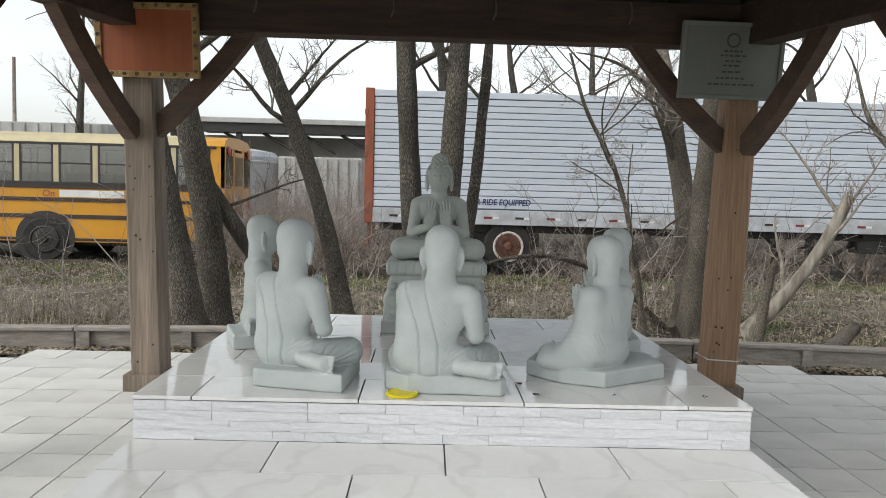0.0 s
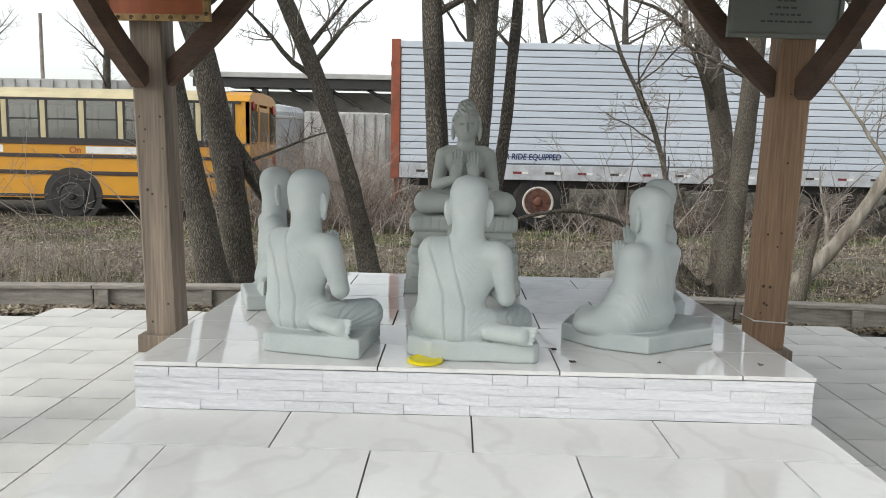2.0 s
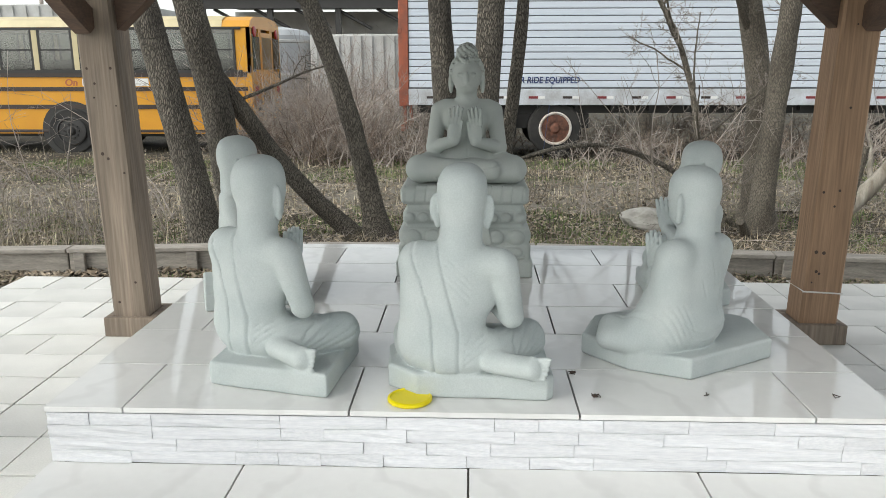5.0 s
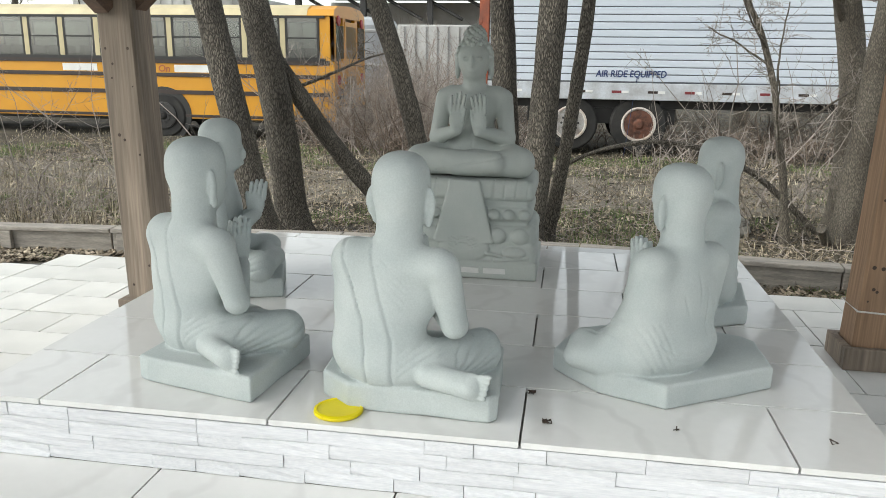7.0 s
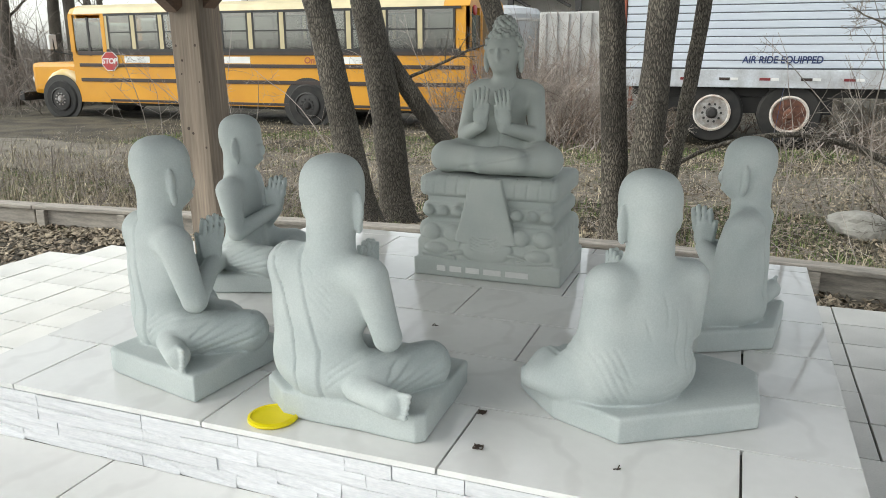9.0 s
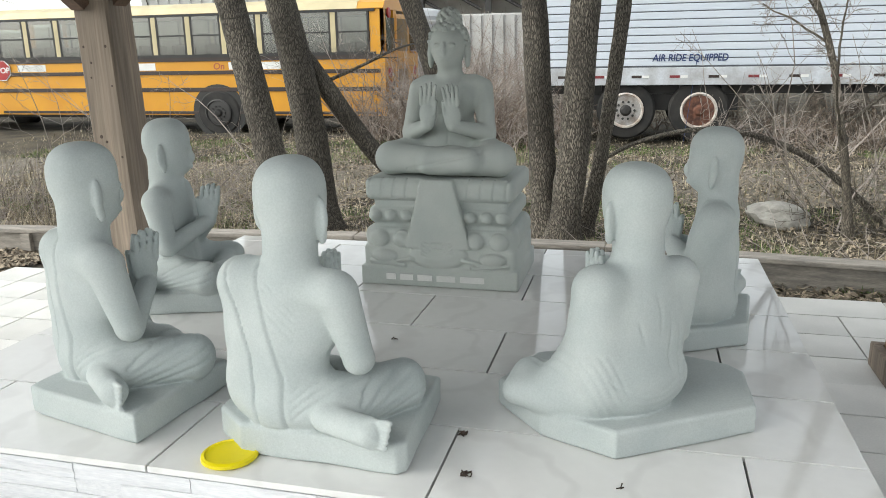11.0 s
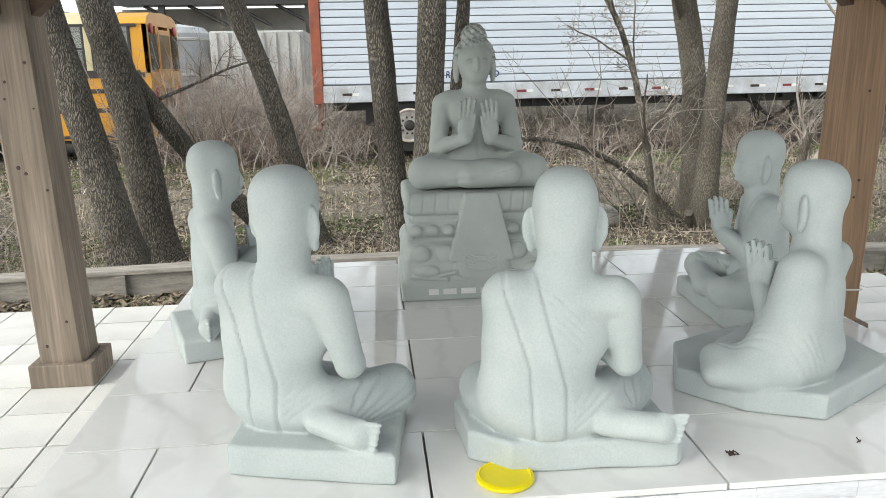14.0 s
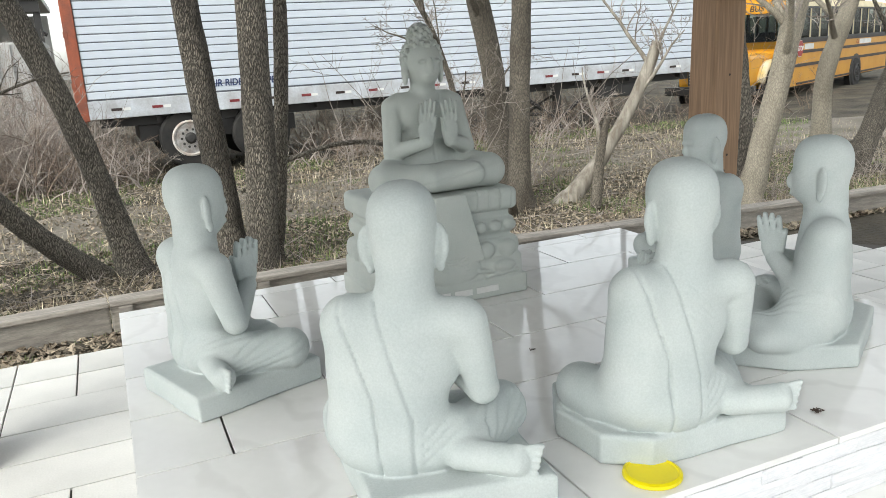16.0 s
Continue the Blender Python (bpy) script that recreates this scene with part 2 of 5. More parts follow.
INK = plain("dark_ink", (0.08, 0.085, 0.075), 0.6)
SHED = mat("weathered_pale_cladding", (0.50, 0.50, 0.49), (0.38, 0.375, 0.36), scale=1.5, rough=0.8, bump=0.2, fine=12, grain=0.15)
TANK = mat("white_tank_paint", (0.44, 0.46, 0.48), (0.33, 0.34, 0.35), scale=1.2, rough=0.5, bump=0.1, grain=0.12)
ROCK = mat("pale_boulder", (0.40, 0.385, 0.35), (0.24, 0.23, 0.205), scale=6, rough=0.9, bump=0.6, fine=40, grain=0.25, dist=0.01)
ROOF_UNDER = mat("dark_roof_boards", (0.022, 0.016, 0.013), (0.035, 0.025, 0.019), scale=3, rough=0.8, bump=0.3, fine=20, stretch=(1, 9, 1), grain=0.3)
SHINGLE = mat("brown_shingle", (0.10, 0.08, 0.07), (0.14, 0.115, 0.10), scale=4, rough=0.9, bump=0.4, fine=60, grain=0.3)

# ---- mesh helpers ----


def part(name, bm, material, parent=None, label="", kind="", smooth=False):
    """Links a bmesh as one mesh object, under parent if one is given."""
    me = bpy.data.meshes.new(name)
    bm.to_mesh(me)
    bm.free()
    me.materials.append(material)
    if smooth:
        me.polygons.foreach_set("use_smooth", [True] * len(me.polygons))
    ob = new(name, me)
    ob.parent = parent
    return tagged(ob, label, kind=kind)


def raw(name, verts, faces, material, parent=None, label="", kind="", smooth=False):
    me = bpy.data.meshes.new(name)
    me.from_pydata(verts, [], faces)
    me.materials.append(material)
    if smooth:
        me.polygons.foreach_set("use_smooth", [True] * len(me.polygons))
    ob = new(name, me)
    ob.parent = parent
    return tagged(ob, label, kind=kind)


def thing(name, label, category, m=None, group="", kind=""):
    ob = new(name)
    ob.empty_display_size = 0.1
    if m is not None:
        ob.matrix_basis = m
    return tagged(ob, label, category, group, kind)


def box(bm, lo, hi, bevel=0.0, m=None):
    """A box between two corners, its edges bevelled."""
    lo, hi = Vector(lo), Vector(hi)
    mid, size = (lo + hi) / 2, hi - lo
    mm = Matrix.Translation(mid) @ Matrix.Diagonal((*size, 1))
    made = bmesh.ops.create_cube(bm, size=1, matrix=mm)["verts"]
    if bevel:
        edges = list({e for v in made for e in v.link_edges})
        made = list({v for f in bmesh.ops.bevel(bm, geom=edges, offset=bevel, segments=2, affect="EDGES", profile=0.6)["faces"] for v in f.verts} | {v for v in made if v.is_valid})
    if m is not None:
        bmesh.ops.transform(bm, matrix=m, verts=made)
    return made


def cyl(bm, p, q, r1, r2=None, seg=16, caps=True):
    """A cylinder or cone from p to q."""
    p, q = Vector(p), Vector(q)
    d = q - p
    m = Matrix.Translation((p + q) / 2) @ d.to_track_quat("Z", "Y").to_matrix().to_4x4()
    return bmesh.ops.create_cone(bm, cap_ends=caps, segments=seg, radius1=r1, radius2=r1 if r2 is None else r2, depth=d.length, matrix=m)["verts"]


def lathe(bm, profile, seg=28, m=None):
    """Turns (radius, height) pairs about z."""
    rings = []
    for r, z in profile:
        rings.append([bm.verts.new((r * math.cos(2 * math.pi * i / seg), r * math.sin(2 * math.pi * i / seg), z)) for i in range(seg)])
    for a, b in zip(rings, rings[1:]):
        for i in range(seg):
            bm.faces.new((a[i], a[(i + 1) % seg], b[(i + 1) % seg], b[i]))
    bm.faces.new(rings[-1])
    bm.faces.new(rings[0][::-1])
    if m is not None:
        bmesh.ops.transform(bm, matrix=m, verts=[v for r in rings for v in r])


def prism(bm, outline, z0, z1, bevel=0.0):
    """An upright prism over an outline of (x, y)."""
    lo = [bm.verts.new((x, y, z0)) for x, y in outline]
    hi = [bm.verts.new((x, y, z1)) for x, y in outline]
    n = len(lo)
    faces = [bm.faces.new(hi), bm.faces.new(lo[::-1])]
    faces += [bm.faces.new((lo[i], lo[(i + 1) % n], hi[(i + 1) % n], hi[i])) for i in range(n)]
    bmesh.ops.recalc_face_normals(bm, faces=faces)
    if bevel:
        bmesh.ops.bevel(bm, geom=list({e for f in faces for e in f.edges}), offset=bevel, segments=2, affect="EDGES")


def tubes(chains, seg=5, cap=True):
    """Vertices and faces of many tubes, each a chain of (x, y, z, radius)."""
    verts, faces = [], []
    ring = [(math.cos(2 * math.pi * i / seg), math.sin(2 * math.pi * i / seg)) for i in range(seg)]
    for chain in chains:
        start = len(verts)
        n = len(chain)
        for i, (x, y, z, r) in enumerate(chain):
            a, b = chain[max(i - 1, 0)], chain[min(i + 1, n - 1)]
            d = Vector((b[0] - a[0], b[1] - a[1], b[2] - a[2]))
            if d.length < 1e-6:
                d = Vector((0, 0, 1))
            d.normalize()
            u = d.cross(Vector((0.31, 0.95, 0.05)) if abs(d.y) < 0.8 else Vector((1, 0, 0))).normalized()
            w = d.cross(u)
            for c, s in ring:
                verts.append((x + r * (u.x * c + w.x * s), y + r * (u.y * c + w.y * s), z + r * (u.z * c + w.z * s)))
        for i in range(n - 1):
            for j in range(seg):
                p, q = start + i * seg + j, start + i * seg + (j + 1) % seg
                faces.append((p, q, q + seg, p + seg))
        if cap:
            faces.append(tuple(range(start + (n - 1) * seg, start + n * seg)))
    return verts, faces


def lettering(body, size, m, material, name, parent, depth=0.002):
    """Raised letters in the built-in font, turned into a mesh."""
    cu = bpy.data.curves.new(name, "FONT")
    cu.body, cu.size, cu.extrude = body, size, depth
    cu.align_x = "CENTER"
    cu.shear = 0.12
    cu.offset = 0.002 * size / 0.1
    tmp = new(name, cu)
    me = bpy.data.meshes.new_from_object(tmp.evaluated_get(bpy.context.evaluated_depsgraph_get()))
    bpy.data.objects.remove(tmp)
    me.materials.clear()
    me.materials.append(material)
    ob = new(name, me)
    ob.parent = parent
    ob.matrix_basis = m
    return ob


# ---- ground ----
PAVE, TREAD, TOP = -0.16, 0.165, 0.32


def ground_z(x, y):
    """Height of the soil: a bed level with the paving, then a slope down to the truck yard."""
    steps = ((3.2, -0.22), (3.6, -0.28), (4.4, -0.43), (5.4, -0.54), (7.0, -0.58), (9.0, -0.60), (13.0, -0.61), (400.0, -0.62))
    z = steps[0][1]
    for (a, za), (b, zb) in zip(steps, steps[1:]):
        if a <= y < b:
            z = za + (zb - za) * (y - a) / (b - a)
    if y >= 3.2:
        z += 0.05 * noise.noise((x * 0.7, y * 0.7, 0)) + 0.02 * noise.noise((x * 2.7, y * 2.7, 4))
    return z


def ground_sheet():
    bm = bmesh.new()
    xs = [-600, -250, -100, -50, -30] + [-22 + 0.5 * i for i in range(93)] + [30, 50, 100, 250, 600]
    ys = [-600, -200, -60, -20, -10, -6, -3, 0, 2] + [2.6 + 0.3 * i for i in range(50)] + [18.5, 20, 23, 27, 33, 45, 70, 120, 250, 600]
    grid = [[bm.verts.new((x, y, ground_z(x, y))) for x in xs] for y in ys]
    for a, b in zip(grid, grid[1:]):
        for i in range(len(xs) - 1):
            bm.faces.new((a[i], a[i + 1], b[i + 1], b[i]))
    tagged(part("ground", bm, EARTH, smooth=True), "brown leaf-littered earth sloping down to the yard", "ground", kind="structure")
    bm = bmesh.new()
    rows = []
    for i in range(90):
        x = -26 + 0.6 * i
        yc = 8.6 + 0.35 * math.sin(x * 0.21)
        rows.append([bm.verts.new((x, yc + o, ground_z(x, yc + o) + 0.012)) for o in (-1.3, -0.7, -0.2, 0.4, 0.9, 1.5)])
    for a, b in zip(rows, rows[1:]):
        for i in range(5):
            bm.faces.new((a[i], b[i], b[i + 1], a[i + 1]))
    tagged(part("road", bm, TRACK, smooth=True), "worn grey-brown dirt track across the yard", "track", kind="structure")


ground_sheet()

# ---- statues: smooth blended solids, each meshed as one piece ----


class Solid:
    """A field of signed distance on a grid, built up from rounded forms."""

    def __init__(self, lo, hi, step):
        self.lo, self.step = np.array(lo), step
        n = [int((b - a) / step) + 2 for a, b in zip(lo, hi)]
        self.x, self.y, self.z = np.meshgrid(*[lo[i] + step * np.arange(n[i]) for i in range(3)], indexing="ij")
        self.d = np.full(n, 1.0)

    def blend(self, new_d, k):
        h = np.clip(0.5 + 0.5 * (self.d - new_d) / k, 0, 1)
        self.d = self.d + (new_d - self.d) * h - k * h * (1 - h)

    def skull(self, c, r, k, p):
        """An egg with fuller, squarer sides."""
        q = (np.abs((self.x - c[0]) / r[0]) ** p + np.abs((self.y - c[1]) / r[1]) ** p + np.abs((self.z - c[2]) / r[2]) ** p) ** (1 / p)
        self.blend((q - 1) * min(r), k)

    def egg(self, c, r, k=0.02, rz=0.0):
        x, y, z = self.x - c[0], self.y - c[1], self.z - c[2]
        if rz:
            s, co = math.sin(radians(rz)), math.cos(radians(rz))
            x, y = x * co + y * s, -x * s + y * co
        k0 = np.sqrt((x / r[0]) ** 2 + (y / r[1]) ** 2 + (z / r[2]) ** 2)
        k1 = np.sqrt((x / r[0] ** 2) ** 2 + (y / r[1] ** 2) ** 2 + (z / r[2] ** 2) ** 2) + 1e-9
        self.blend(k0 * (k0 - 1) / k1, k)

    def limb(self, a, b, ra, rb, k=0.02, flat=None):
        a, b = np.array(a), np.array(b)
        ab = b - a
        h = np.clip(((self.x - a[0]) * ab[0] + (self.y - a[1]) * ab[1] + (self.z - a[2]) * ab[2]) / ab.dot(ab), 0, 1)
        d = np.sqrt((self.x - a[0] - ab[0] * h) ** 2 + (self.y - a[1] - ab[1] * h) ** 2 + (self.z - a[2] - ab[2] * h) ** 2)
        self.blend(d - (ra + (rb - ra) * h), k)

    def slab(self, c, s, r=0.01, k=0.004, flare=0.0):
        grow = flare * np.clip(c[2] - self.z, -0.2, 0.3)
        qx = np.abs(self.x - c[0]) - (s[0] + grow - r)
        qy, qz = np.abs(self.y - c[1]) - (s[1] - r), np.abs(self.z - c[2]) - (s[2] - r)
        out = np.sqrt(np.maximum(qx, 0) ** 2 + np.maximum(qy, 0) ** 2 + np.maximum(qz, 0) ** 2)
        self.blend(out + np.minimum(np.maximum(qx, np.maximum(qy, qz)), 0) - r, k)

    def poly(self, outline, z0, z1, r=0.008, k=0.004):
        d = np.full(self.d.shape, -1.0)
        cx, cy = sum(p[0] for p in outline) / len(outline), sum(p[1] for p in outline) / len(outline)
        for (ax, ay), (bx, by) in zip(outline, outline[1:] + outline[:1]):
            nx, ny = by - ay, ax - bx
            n = math.hypot(nx, ny)
            if (cx - ax) * nx + (cy - ay) * ny > 0:
                nx, ny = -nx, -ny
            d = np.maximum(d, ((self.x - ax) * nx + (self.y - ay) * ny) / n)
        d, qz = d + r, np.abs(self.z - (z0 + z1) / 2) - (z1 - z0) / 2 + r
        self.blend(np.sqrt(np.maximum(d, 0) ** 2 + np.maximum(qz, 0) ** 2) + np.minimum(np.maximum(d, qz), 0) - r, k)

    def seam(self, where, depth, width, mask):
        """Cuts a fine line where the field `where` is zero."""
        self.d = self.d + depth * np.exp(-(where / width) ** 2) * mask

    def mesh(self, name, material):
        v = self.d
        n = np.array(v.shape)
        inside = v < 0
        cell = n - 1
        acc, cnt = np.zeros((*cell, 3)), np.zeros(cell)
        corner = [(i, j, k) for i in (0, 1) for j in (0, 1) for k in (0, 1)]

        def at(a, o):
            return a[o[0]:o[0] + cell[0], o[1]:o[1] + cell[1], o[2]:o[2] + cell[2]]
        for a in corner:
            for ax in range(3):
                if a[ax]:
                    continue
                b = list(a)
                b[ax] = 1
                va, vb = at(v, a), at(v, b)
                cross = (va < 0) != (vb < 0)
                t = np.where(cross, va / np.where(cross, va - vb, 1), 0)
                cnt += cross
                for i in range(3):
                    acc[..., i] += np.where(cross, a[i] + (t if i == ax else 0), 0)
        used = cnt > 0
        index = np.full(cell, -1)
        index[used] = np.arange(used.sum())
        base = np.argwhere(used)
        pts = (base + acc[used] / cnt[used][:, None]) * self.step + self.lo
        quads = []
        for ax in range(3):
            o1, o2 = (ax + 1) % 3, (ax + 2) % 3
            sl_a, sl_b = [slice(1, -1)] * 3, [slice(1, -1)] * 3
            sl_a[ax], sl_b[ax] = slice(0, -1), slice(1, None)
            ia, ib = inside[tuple(sl_a)], inside[tuple(sl_b)]
            e = np.argwhere(ia != ib)
            flip = ia[ia != ib]
            e[:, o1] += 1
            e[:, o2] += 1
            c = []
            for du, dw in ((-1, -1), (0, -1), (0, 0), (-1, 0)):
                p = e.copy()
                p[:, o1] += du
                p[:, o2] += dw
                c.append(index[p[:, 0], p[:, 1], p[:, 2]])
            q = np.stack(c, 1)
            q[~flip] = q[~flip][:, ::-1]
            quads.append(q)
        quads = np.concatenate(quads)
        me = bpy.data.meshes.new(name)
        me.from_pydata(pts.tolist(), [], quads.tolist())
        me.materials.append(material)
        me.polygons.foreach_set("use_smooth", [True] * len(me.polygons))
        return new(name, me)


def fingers(s, root, tip, side, spread, r, k=0.003, count=4):
    """Straight fingers fanned between a palm's top and their tips."""
    root, tip, side = Vector(root), Vector(tip), Vector(side)
    for i in range(count):
        f = i - (count - 1) / 2
        s.limb(root + side * f * r * 1.75, tip + side * f * (r * 1.75 + spread) - (tip - root) * 0.12 * abs(f - 0.3), r, r * 0.75, k)


def monk(turn, at, base, robed=False, tall=0.606, wide=1.0, seat=0.0):
    """A shaven seated figure with joined palms on a low slab; its head stands over the origin and it faces +y."""
    s = Solid((-0.33, -0.27, -0.005), (0.33, 0.37, 0.635), 0.0042)
    # trunk: a straight back, the robed arm one mass with it on the left
    s.egg((-0.026, -0.012, 0.165), (0.086, 0.066, 0.13), 0.025)
    s.egg((-0.010, -0.012, 0.285), (0.108, 0.062, 0.105), 0.025)
    s.limb((-0.106, -0.022, 0.350), (0.098, -0.022, 0.348), 0.046, 0.045, 0.015)
    s.egg((-0.030, -0.014, 0.215), (0.092, 0.064, 0.20), 0.015)
    # seat and folded legs
    s.egg((-0.012, -0.005 - seat, 0.112), (0.128, 0.078, 0.072), 0.02)
    for sx in (-1, 1):
        s.limb((0.070 * sx, 0.0, 0.112), (0.158 * sx, 0.135, 0.114 if sx > 0 else 0.104), 0.052, 0.046 if sx > 0 else 0.037, 0.015)
        s.egg((0.160 * sx, 0.135, 0.110), (0.046, 0.044, 0.046 if sx > 0 else 0.036), 0.012)
    s.limb((0.165, 0.130, 0.100), (-0.05, 0.165, 0.090), 0.042, 0.034, 0.012)
    s.limb((-0.165, 0.130, 0.095), (0.02, 0.140, 0.088), 0.042, 0.034, 0.012)
    # neck and head
    s.limb((0.0, -0.016, 0.35), (0.0, -0.012, 0.47), 0.055, 0.052, 0.022)
    s.skull((0.0, -0.002, 0.530), (0.0625, 0.0725, 0.074), 0.006, 2.45)
    s.egg((0.0, 0.004, 0.486), (0.057, 0.064, 0.066), 0.014)
    s.egg((0.0, 0.024, 0.455), (0.044, 0.046, 0.040), 0.012)
    s.egg((0.0, 0.070, 0.478), (0.009, 0.015, 0.022), 0.008)
    s.egg((0.0, 0.066, 0.446), (0.018, 0.010, 0.0075), 0.006)
    s.egg((0.0, 0.062, 0.503), (0.038, 0.012, 0.006), 0.008)
    for sx in (-1, 1):
        s.egg((0.066 * sx, -0.002, 0.488), (0.019, 0.0105, 0.039), 0.002, rz=-28 * sx)
        s.egg((0.064 * sx, 0.002, 0.452), (0.010, 0.009, 0.018), 0.004)
    # bare right arm, held off the ribs, and the forearms rising to the palms
    s.limb((0.106, -0.024, 0.345), (0.130, 0.004, 0.210), 0.042, 0.031, 0.005)
    s.limb((0.130, 0.006, 0.206), (0.020, 0.105, 0.262), 0.031, 0.023, 0.005)
    s.limb((-0.108, -0.022, 0.345), (-0.118, 0.004, 0.170), 0.044, 0.042, 0.03)
    s.egg((-0.095, -0.012, 0.24), (0.056, 0.060, 0.13), 0.025)
    s.egg((-0.105, 0.0, 0.135), (0.058, 0.066, 0.075), 0.03)
    s.limb((-0.118, 0.012, 0.180), (-0.018, 0.102, 0.262), 0.040, 0.024, 0.010)
    for sx in (-1, 1):
        s.egg((0.012 * sx, 0.110, 0.298), (0.013, 0.029, 0.044), 0.005)
        fingers(s, (0.009 * sx, 0.114, 0.318), (0.007 * sx, 0.126, 0.386), (0, 1, -0.12), 0.0012, 0.0086, 0.0022)
        s.limb((0.012 * sx, 0.088, 0.282), (0.010 * sx, 0.080, 0.338), 0.0095, 0.007, 0.003)
    back = 1 / (1 + np.exp((s.y + 0.02) / 0.012))
    body = (s.z > 0.068) & (s.z < 0.405)
    if robed:
        # a cape hanging from the forearm to the ground, its foot spread over the knee
        s.limb((-0.10, 0.03, 0.20), (-0.155, 0.06, 0.09), 0.042, 0.050, 0.03)
        s.limb((-0.11, 0.0, 0.085), (-0.215, 0.115, 0.085), 0.036, 0.030, 0.04)
        s.egg((0.0, -0.012, 0.13), (0.134, 0.082, 0.085), 0.03)
        s.egg((0.004, -0.014, 0.24), (0.122, 0.068, 0.17), 0.02)
        for i in range(6):
            s.seam((s.x + 0.105 + 0.017 * i) + 0.55 * (s.z - 0.2) - 0.004 * np.sin(40 * s.z), 0.0028, 0.0040, (s.z < 0.215) * (s.z > 0.075) * (s.x < -0.07))
        for i, (x0, lo, hi) in enumerate(((0.015, 0.24, 0.34), (0.045, 0.15, 0.30), (0.075, 0.10, 0.27), (-0.03, 0.22, 0.29), (0.098, 0.09, 0.2))):
            s.seam(s.x - x0 + 0.10 * (s.z - 0.2) + 0.006 * np.sin(38 * s.z + i), 0.0040, 0.0034, back * np.clip((s.z - lo) / 0.03, 0, 1) * np.clip((hi - s.z) / 0.03, 0, 1))
        for i in range(3):
            s.seam(np.hypot(s.x + 0.01, (s.z - 0.255) * 1.05) - 0.140 - 0.017 * i, 0.0026 - 0.0006 * i, 0.0040, back * (s.z < 0.18) * (s.z > 0.07) * (np.abs(s.x) < 0.11))
    else:
        s.limb((-0.11, 0.0, 0.125), (-0.165, 0.10, 0.096), 0.042, 0.034, 0.04)
        s.limb((-0.05, -0.03, 0.10), (-0.15, 0.06, 0.088), 0.040, 0.036, 0.04)
        # the tucked right foot, its sole turned back and toes fanned one over another
        s.limb((0.168, 0.12, 0.100), (0.105, -0.040, 0.098), 0.042, 0.033, 0.010)
        s.limb((0.085, -0.056, 0.100), (0.185, -0.070, 0.098), 0.028, 0.030, 0.008)
        s.egg((0.195, -0.072, 0.098), (0.022, 0.020, 0.034), 0.004)
        for i in range(5):
            z = 0.0735 + 0.0122 * i
            s.limb((0.205, -0.073, z), (0.224 + 0.003 * i, -0.076, z + 0.001 * i), 0.0072, 0.0062, 0.0008)
        line_a = s.x + 0.118 - 0.052 * np.clip((0.38 - s.z) / 0.16, 0, 1) - 0.008 * np.clip((0.2 - s.z) / 0.1, 0, 1)
        line_b = s.x + 0.058 - 0.060 * np.clip((0.40 - s.z) / 0.22, 0, 1)
        s.d = s.d - 0.0034 / (1 + np.exp(line_b / 0.0012)) * body * (s.x < 0.06)
        s.seam(line_a, 0.0070, 0.0026, back * body)
        s.seam(line_b - 0.003, 0.0035, 0.0028, back * body)
        # folds gathered at the hip and over the shin
        for i in range(7):
            f = 0.05 + 0.021 * i
            s.seam((s.z - 0.075 - f * 0.9) - 0.50 * (s.x - 0.04) + 3.0 * (s.x - 0.1) ** 2, 0.0034, 0.0030, body * (s.x > 0.02) * (s.x < 0.14) * (s.z < 0.165) * (s.y < 0.09))
        for i in range(4):
            s.seam((s.z - 0.30 - 0.020 * i) + 0.9 * (s.x + 0.01) + 2.0 * (s.x + 0.02) ** 2, 0.0018, 0.0030, back * (s.x > -0.045 + 0.008 * i) * (s.x < 0.035))
    for i in range(5):
        s.seam(s.z - 0.088 - 0.017 * i - (0.30 + 0.05 * i) * (s.y - 0.06), 0.0042, 0.0032, (s.x > 0.115) * (s.z < 0.165) * (s.z > 0.07) * (s.y > -0.02) * (s.y < 0.15))
    # rounded, slightly uneven slab, its outline turned into the figure's own frame
    c, w = math.cos(radians(-turn)), math.sin(radians(-turn))
    out = [((x - at[0]) / wide, (y - at[1]) / wide) for x, y in base]
    s.poly([(x * c - y * w, x * w + y * c) for x, y in out], 0.0, 0.067, 0.009, 0.004)
    s.d = s.d + 0.0016 * np.sin(31 * s.x + 2) * np.sin(27 * s.y) * np.sin(23 * s.z + 1) * (s.z < 0.41)
    ob = s.mesh("monk_statue", STONE)
    ob.matrix_basis = pose(at[0], at[1], TOP, 0, 0, turn) @ Matrix.Diagonal((wide, wide, tall / 0.606, 1))
    return ob


MONKS = "seated monks facing the central figure"
tagged(monk(-29, (-0.565, 0.252), [(-0.70, 0.15), (-0.67, 0.135), (-0.365, 0.062), (-0.33, 0.385), (-0.64, 0.46), (-0.68, 0.43)], tall=0.613),
       "grey stone monk statue with robe off one shoulder, knees turned", "statue", MONKS)
tagged(monk(-9, (-0.02, 0.150), [(-0.215, 0.15), (-0.136, 0.083), (0.20, 0.068), (0.218, 0.085), (0.205, 0.40), (-0.16, 0.42), (-0.228, 0.296)]),
       "grey stone monk statue seen beside a yellow disc, palms joined", "statue", MONKS)
tagged(monk(40, (0.622, 0.372), [(0.335, 0.42), (0.445, 0.284), (0.605, 0.215), (0.885, 0.392), (0.88, 0.60), (0.62, 0.70), (0.40, 0.60)], True, 0.573, 0.97),
       "grey stone monk statue wrapped in full robe on angular slab", "statue", MONKS)
